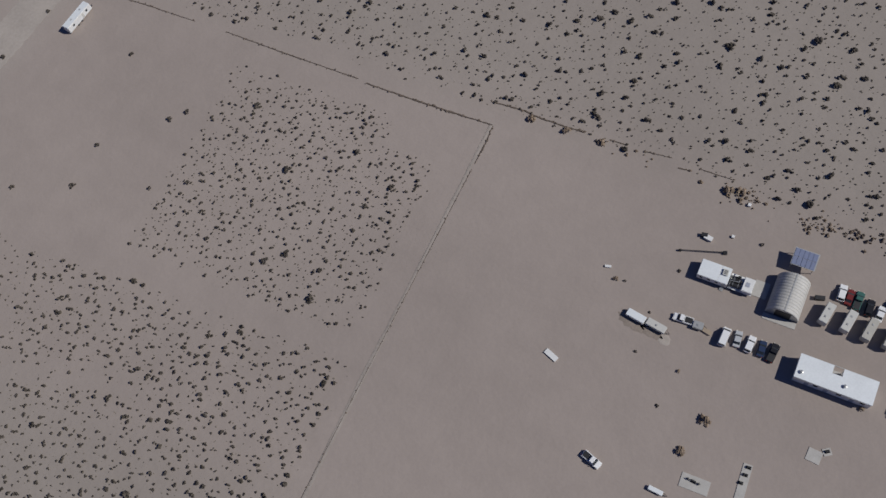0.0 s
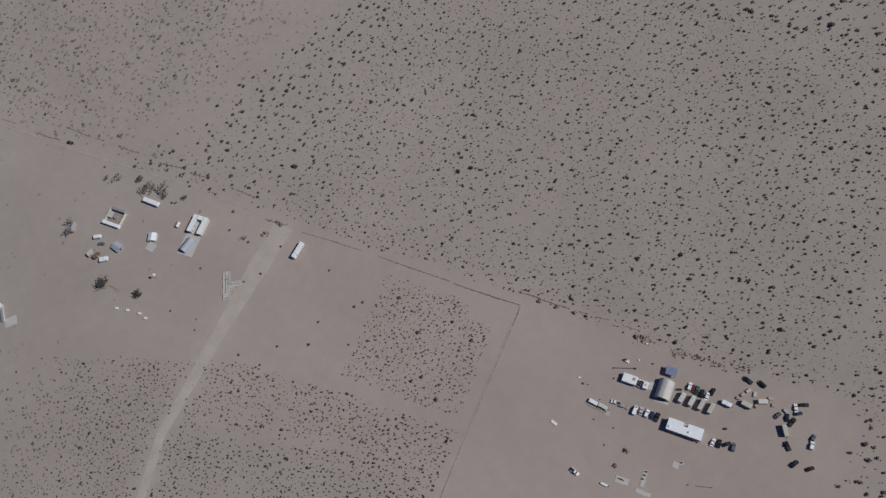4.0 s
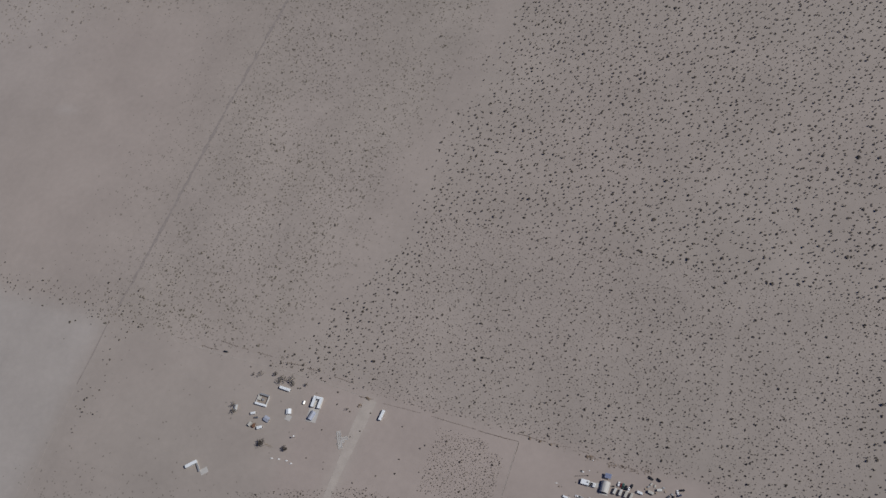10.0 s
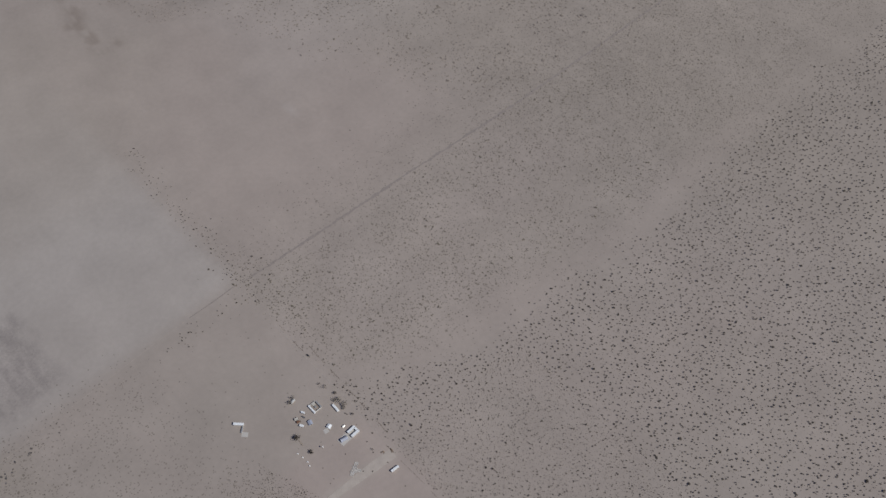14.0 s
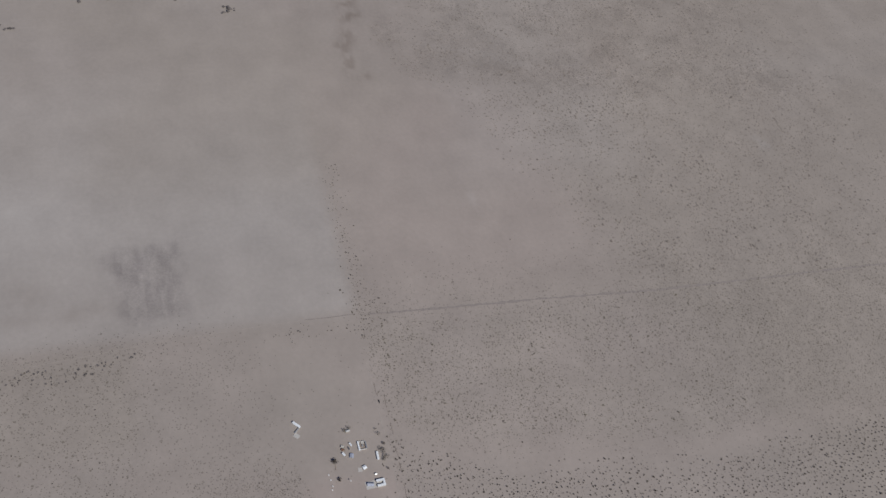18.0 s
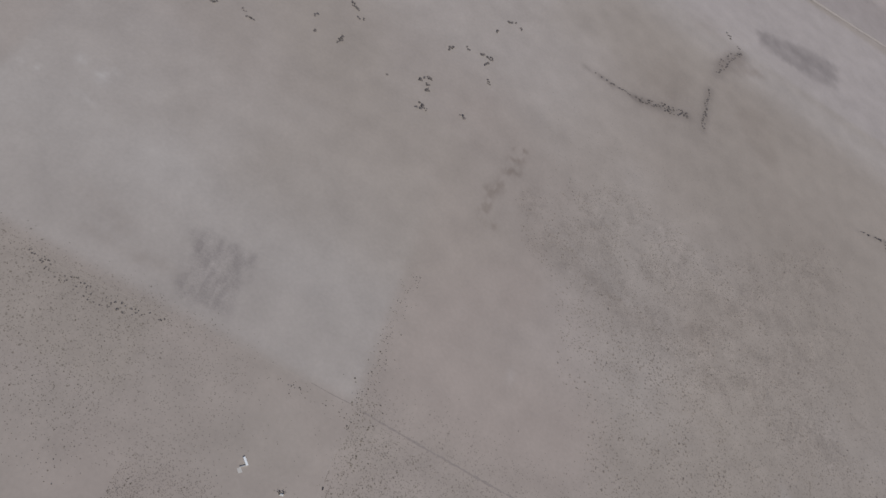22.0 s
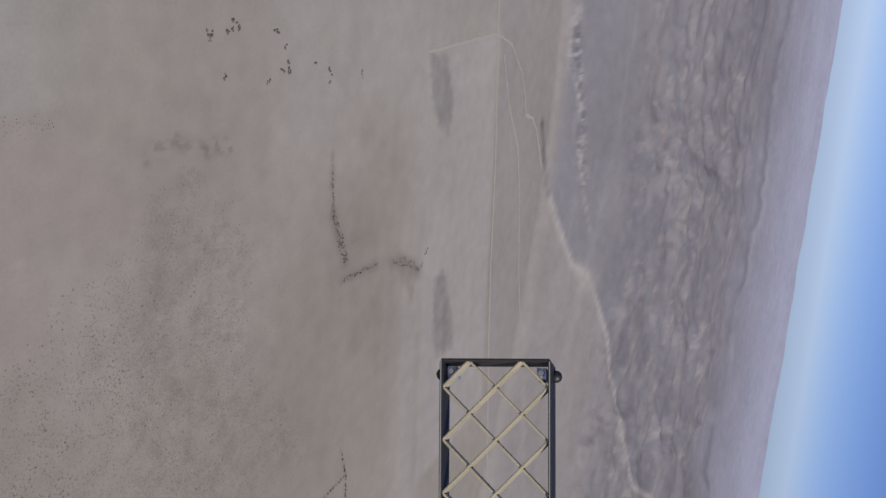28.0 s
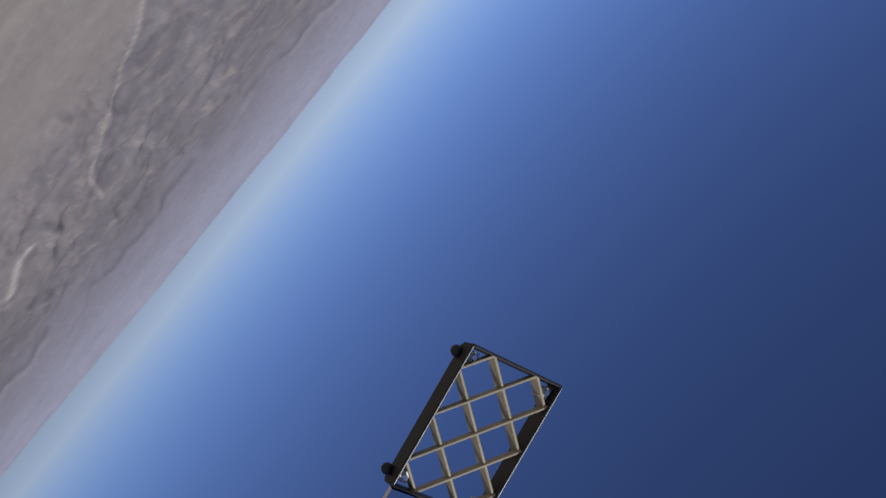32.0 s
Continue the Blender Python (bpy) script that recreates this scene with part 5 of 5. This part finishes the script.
def sand_patch(x, y, rx, ry, mat, label, seed):
    """A thin uneven patch of disturbed ground."""
    rng = random.Random(seed)
    bm = bmesh.new()
    rings = []
    for k, f in enumerate((1.0, 0.7)):
        rings.append([bm.verts.new((rx * f * math.cos(i * math.pi / 14) * rng.uniform(0.75, 1.15), ry * f * math.sin(i * math.pi / 14) * rng.uniform(0.75, 1.15), 0.004 + 0.02 * k)) for i in range(28)])
    for i in range(28):
        j = (i + 1) % 28
        bm.faces.new((rings[0][i], rings[0][j], rings[1][j], rings[1][i]))
    bm.faces.new(rings[1])
    ob = part("ground_patch", bm, mat, None, label, kind="structure")
    ob.matrix_world = pose(x, y, 0, 0, 0, rng.uniform(-12, 0))
    return tagged(ob, category="ground")


sand_patch(-53.6, 41.4, 2.6, 1.1, M_CHURN, "darker churned sand under parked trailers", 1)
sand_patch(-51.0, 40.9, 2.2, 0.7, M_CHURN, "darker churned sand beside parked trailers", 2)
sand_patch(-49.2, 40.6, 0.9, 0.8, M_PALE, "pale raked sand beside parked trailers", 3)


def crate(x, y, turn, sx, sy, sz, mat, label, name="crate"):
    ob = thing(name, x, y, turn, label, "crate", "loose gear on the sand")
    part("box", boxes((-sx / 2, sx / 2, -sy / 2, sy / 2, 0, sz), bevel=0.02), mat, ob)
    part("lid", boxes((-sx / 2 - 0.02, sx / 2 + 0.02, -sy / 2 - 0.02, sy / 2 + 0.02, sz, sz + 0.04), bevel=0.01), mat, ob)


crate(-48.7, 56.0, -10, 1.1, 0.6, 0.4, M_WHITE, "white chest with dark tarp on sand")
crate(-49.3, 56.2, 10, 0.8, 0.5, 0.45, M_DARK, "dark equipment case on sand")
crate(-45.8, 57.4, 0, 0.35, 0.35, 0.25, M_WHITE, "small white box on sand")
crate(-45.3, 62.6, 0, 0.4, 0.4, 0.3, M_WHITE, "small white box near the fence")
crate(-59.4, 47.3, 15, 0.8, 0.3, 0.2, M_WHITE, "small pale sign board lying on sand")
crate(-44.6, 43.6, -12, 1.1, 0.55, 0.25, M_WOOD, "low timber pallet on sand")
crate(-61.6, 33.0, -20, 1.9, 0.7, 0.18, M_WHITE, "long white board lying on sand")
crate(-33.2, 53.2, 15, 1.2, 0.5, 0.5, M_DARK, "dark generator beside the campers")
for x, y in ((-204.7, 18.6), (-200.7, 19.3), (-196.2, 19.7), (-193.4, 19.0)):
    crate(x, y, 20, 1.0, 0.6, 0.4, M_WHITE, "small pale box in a bare yard")
crate(-19.0, 47.2, 15, 0.7, 0.5, 0.4, M_DARK, "dark chest on sand")
for i, (x, y) in enumerate([(-18.3, 56.2), (-17.4, 57.5), (-14.6, 58.6), (-13.4, 55.7), (-10.6, 58.9), (-16.4, 59.0), (-9.5, 57.4), (-6.2, 57.0)]):
    crate(x, y, i * 47, 0.9 + 0.2 * (i % 3), 0.7, 0.4 + 0.1 * (i % 2), (M_WOOD, M_GALV, M_TAN)[i % 3], "stacked scrap and timber on sand", "scrap_pile")


# ---- homestead ----
def court_house():
    ob = thing("court_house", -191.9, 52.7, 2, "white U-shaped house round a shaded court", "house")
    H = 1.6
    for dims in ((-2.6, -1.2, -2.7, 3.2), (1.2, 2.6, -2.7, 3.2), (-1.2, 1.2, 2.0, 3.2)):
        w = part("wall", boxes((*dims, 0, H), bevel=0.03), M_BLOCK, ob)
        x0, x1, y0, y1 = dims
        part("roof", boxes((x0 - 0.08, x1 + 0.08, y0 - 0.08, y1 + 0.08, H, H + 0.12), bevel=0.02), M_ROOF, ob, "flat white roof")
    part("court_floor", boxes((-1.19, 1.19, -2.6, 1.99, 0, 0.06)), M_CONC, ob)
    for y in (-1.7, 0, 1.4):
        part("window", boxes((-2.63, -2.58, y - 0.3, y + 0.3, 0.7, 1.2)), M_GLASS, ob)
        part("door", boxes((-1.21, -1.17, y - 0.5, y - 0.1, 0.06, 1.05)), M_SLATE, ob)


def courtyard_house(x, y):
    ob = thing("walled_yard", x, y, 0, "square walled yard with white sheds round a court", "yard")
    part("shed", boxes((-3.4, 3.4, -3.2, -2.1, 0, 1.3), bevel=0.03), M_ROOF, ob, "long white shed")
    part("shed", boxes((-2.4, 3.0, 2.3, 3.2, 0, 1.3), bevel=0.03), M_GALV, ob, "grey metal shed")
    part("wall", boxes((-3.3, -3.0, -2.1, 2.6, 0, 0.9)), M_BLOCK, ob)
    part("wall", boxes((2.9, 3.2, -2.1, 2.3, 0, 0.9)), M_BLOCK, ob)
    part("yard_floor", boxes((-2.99, 2.89, -2.09, 2.29, 0, 0.04)), M_CHURN, ob, "dark yard floor")
    part("tank", rod(bmesh.new(), (0.2, 0.2, 0), (0.2, 0.2, 0.8), 0.7, seg=18), M_GALV, ob)
    part("awning", boxes((-2.9, -0.9, -0.6, 1.6, 0.85, 0.92)), M_TAN, ob)


def gable_shed(x, y, turn, L, Wd, H, wall, roof, label):
    ob = thing("shed", x, y, turn, label, "shed", "homestead sheds")
    h, w = L / 2, Wd / 2
    part("wall", extrude_profile([(-w, 0), (w, 0), (w, H * 0.7), (0, H), (-w, H * 0.7)], -h, h), wall, ob)
    for s in (-1, 1):
        q = [(0, H + 0.05), (s * (w + 0.12), H * 0.7 - 0.02), (s * (w + 0.12), H * 0.7 - 0.08), (0, H - 0.01)]
        part("roof", extrude_profile(q, -h - 0.1, h + 0.1), roof, ob)
    part("door", boxes((-0.25, 0.25, -h - 0.02, -h + 0.02, 0.02, H * 0.62)), M_DARK, ob)


court_house()
courtyard_house(-222.4, 46.3)
arch_hall(-192.3, 45.6, -12, 2.6, 4.8, 1.7, M_SLATE, "blue-grey arched barn on a concrete pad", 9)
slab(-194.9, -189.2, 42.2, 49.6, "pale concrete yard between house and barn", 3)
gable_shed(-205.4, 44.2, 20, 2.6, 2.6, 1.5, M_BLOCK, M_ROOF, "small white gabled house with pale yard")
slab(-206.2, -203.0, 39.6, 42.6, "pale concrete yard before a small house", -8)
gable_shed(-215.8, 37.2, 75, 3.0, 2.6, 1.4, M_GALV, M_SLATE, "blue-grey roofed shed in a dusty yard")
gable_shed(-235.6, 38.2, 10, 3.2, 2.0, 1.1, M_WOOD, M_GALV, "weathered timber shed at the yard's edge")
gable_shed(-199.2, 51.0, 0, 1.6, 1.2, 1.0, M_WOOD, M_GALV, "little timber shed behind the house")


def yard_post(x, y):
    ob = thing("yard_lamp_post", x, y, 0, "white-capped post standing in a bare yard", "post")
    part("post", rod(bmesh.new(), (0, 0, 0), (0, 0, 2.6), 0.07), M_GALV, ob)
    part("cap", boxes((-0.5, 0.5, -0.35, 0.35, 2.6, 2.75), bevel=0.04), M_WHITE, ob)


yard_post(-196.6, 32.4)


def foundation(x, y, turn):
    """The cross-shaped footing of a house never built."""
    ob = thing("foundation", x, y, turn, "cross-shaped pale concrete footing on bare sand", "foundation")
    part("floor_slab", boxes((-1.05, 1.05, -4.7, 4.7, 0, 0.1), (1.05, 4.4, -0.75, 0.95, 0, 0.1), (1.05, 2.3, -1.9, -0.75, 0, 0.1)), M_CONC, ob)
    # trenches are thin dark strips on the slab, with no recess cut
    for dims in ((-0.5, -0.15, -2.6, 4.2), (0.35, 0.6, -1.6, 3.4), (0.9, 4.0, 0.0, 0.28), (1.2, 2.0, -1.45, -1.15), (-0.7, 0.7, -4.35, -4.05), (-0.5, 0.5, 2.0, 2.25), (0.4, 1.6, 0.55, 0.75)):
        part("trench", boxes((*dims, 0.1, 0.112)), M_RUT, ob, "thin dark strip standing in for a trench in the slab")
    for dims in ((-1.15, -0.95, -4.75, 4.75), (0.95, 1.15, 0.95, 4.75), (0.95, 1.15, -4.75, -1.9), (-0.95, 0.95, -4.75, -4.55), (-0.95, 0.95, 4.55, 4.75), (1.15, 4.4, 0.85, 1.02), (1.15, 4.4, -0.85, -0.68), (4.3, 4.5, -0.68, 0.85), (1.15, 2.4, -2.0, -1.8), (2.3, 2.5, -1.8, -0.85), (-1.75, -1.58, -2.9, -1.2), (-1.75, -1.58, 1.1, 2.0)):
        part("footing", boxes((*dims, 0, 0.26), bevel=0.02), M_CONC, ob)


foundation(-172.7, 37.6, 29)


def angle_house(x, y, turn):
    ob = thing("angle_house", x, y, turn, "white L-shaped house with bright roof in open sand", "house")
    for x0, x1, y0, y1, H, mat in ((-3.3, 3.3, -0.75, 0.75, 1.5, M_ROOF), (2.5, 3.2, -5.6, -0.75, 0.8, M_GALV)):
        part("wall", boxes((x0, x1, y0, y1, 0, H), bevel=0.03), M_BLOCK, ob)
        part("roof", boxes((x0 - 0.1, x1 + 0.1, y0 - 0.1, y1 + 0.1, H, H + 0.12), bevel=0.03), mat, ob, "bright white roof" if mat is M_ROOF else "dull metal lean-to roof")
    for vx in (-2.4, 0, 2.2):
        part("window", boxes((vx - 0.4, vx + 0.4, 0.74, 0.78, 0.6, 1.1)), M_GLASS, ob)


angle_house(-246.6, 3.4, 43)
slab(-240.6, -236.4, 0.6, 3.8, "pale concrete yard beside a white house", 43)


# ---- the vehicle that carried the camera, posed from the camera at 29.5 s to fit its view ----
def fin_frame(parent, origin, across, along, deep):
    """A grid fin: four frame walls, crossing slats, corner bolts."""
    o, u, v, d = (Vector(k) for k in (origin, across, along, deep))
    lu, lv = u.length, v.length
    un, vn, dn = u.normalized(), v.normalized(), d.normalized()
    depth = d.length
    fin = new("grid_fin")
    fin.parent = parent
    th = 0.0034

    def bar(name, a, b, width, mat, near, far, label=""):
        p0, p1 = o + un * a[0] + vn * a[1], o + un * b[0] + vn * b[1]
        side = (p1 - p0).cross(dn).normalized() * width / 2
        bm = bmesh.new()
        q = [bm.verts.new(p + s * side + dn * k) for p in (p0, p1) for s in (-1, 1) for k in (near, far)]
        for f in ((0, 1, 3, 2), (4, 6, 7, 5), (0, 4, 5, 1), (2, 3, 7, 6), (0, 2, 6, 4), (1, 5, 7, 3)):
            bm.faces.new([q[i] for i in f])
        bmesh.ops.recalc_face_normals(bm, faces=bm.faces)
        bmesh.ops.bevel(bm, geom=list(bm.edges), offset=min(0.0007, width * 0.2), segments=1, affect="EDGES")
        part(name, bm, mat, fin, label)

    bar("frame_wall", (0, 0), (lu, 0), th, M_FIN, 0, depth)
    bar("frame_wall", (0, lv), (lu, lv), th, M_FIN, 0, depth)
    bar("frame_wall", (0, th / 2), (0, lv - th / 2), th * 1.2, M_FIN, 0, depth)
    bar("frame_wall", (lu, th / 2), (lu, lv - th / 2), th * 1.2, M_FIN, 0, depth)
    for x in (0, lu):
        bar("edge_trim", (x, 0.002), (x, lv - 0.002), th * 0.3, M_GALV, -0.002, -0.0002, "bare metal edge")
    pitch, first = lu * 0.485, lu * 0.25
    for k in range(-6, 8):
        for sign in (1, -1):
            # lines u + v = c and u - v = c, cut to the frame
            c = first + pitch * k
            ends = []
            for a in (0.0, lu):
                b = (c - a) if sign == 1 else (a - c)
                if -1e-6 <= b <= lv + 1e-6:
                    ends.append((a, b))
            for b in (0.0, lv):
                a = (c - b) if sign == 1 else (c + b)
                if 1e-6 < a < lu - 1e-6:
                    ends.append((a, b))
            if len(ends) == 2 and math.dist(*ends) > 0.02:
                bar("slat", ends[0], ends[1], 0.0032 if sign == 1 else 0.0034, M_STRAP, 0.004 if sign == 1 else 0.006, 0.02 if sign == 1 else 0.032)
    for a, b in ((0.012, 0.014), (lu - 0.012, 0.016), (0.012, lv - 0.016), (lu - 0.012, lv - 0.016)):
        c = o + un * a + vn * b + dn * 0.006
        bar("corner_bracket", (a, b - 0.008), (a, b + 0.008), 0.013, M_GALV, 0.012, 0.034, "bare metal corner bracket")
        part("bolt", rod(bmesh.new(), c, c + dn * 0.012, 0.0036, seg=10), M_ALU, fin)
    for a, b in ((-0.006, 0.014), (lu + 0.004, 0.016), (-0.008, lv - 0.016)):
        c = o + un * a + vn * b + dn * 0.03
        bm = bmesh.new()
        bmesh.ops.create_icosphere(bm, subdivisions=2, radius=0.0085, matrix=Matrix.Translation(c))
        part("hinge_knob", bm, M_DARK, fin, smooth=True)
    return fin


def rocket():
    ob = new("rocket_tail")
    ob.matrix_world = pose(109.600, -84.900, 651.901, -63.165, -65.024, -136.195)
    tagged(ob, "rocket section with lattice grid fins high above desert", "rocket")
    # corners come from view positions 1.2 m out; depth leans to suit the camera
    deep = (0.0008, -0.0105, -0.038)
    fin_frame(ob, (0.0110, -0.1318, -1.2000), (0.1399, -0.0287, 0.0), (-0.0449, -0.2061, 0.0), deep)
    # second fin and body tube are lowered to keep out of the camera's view
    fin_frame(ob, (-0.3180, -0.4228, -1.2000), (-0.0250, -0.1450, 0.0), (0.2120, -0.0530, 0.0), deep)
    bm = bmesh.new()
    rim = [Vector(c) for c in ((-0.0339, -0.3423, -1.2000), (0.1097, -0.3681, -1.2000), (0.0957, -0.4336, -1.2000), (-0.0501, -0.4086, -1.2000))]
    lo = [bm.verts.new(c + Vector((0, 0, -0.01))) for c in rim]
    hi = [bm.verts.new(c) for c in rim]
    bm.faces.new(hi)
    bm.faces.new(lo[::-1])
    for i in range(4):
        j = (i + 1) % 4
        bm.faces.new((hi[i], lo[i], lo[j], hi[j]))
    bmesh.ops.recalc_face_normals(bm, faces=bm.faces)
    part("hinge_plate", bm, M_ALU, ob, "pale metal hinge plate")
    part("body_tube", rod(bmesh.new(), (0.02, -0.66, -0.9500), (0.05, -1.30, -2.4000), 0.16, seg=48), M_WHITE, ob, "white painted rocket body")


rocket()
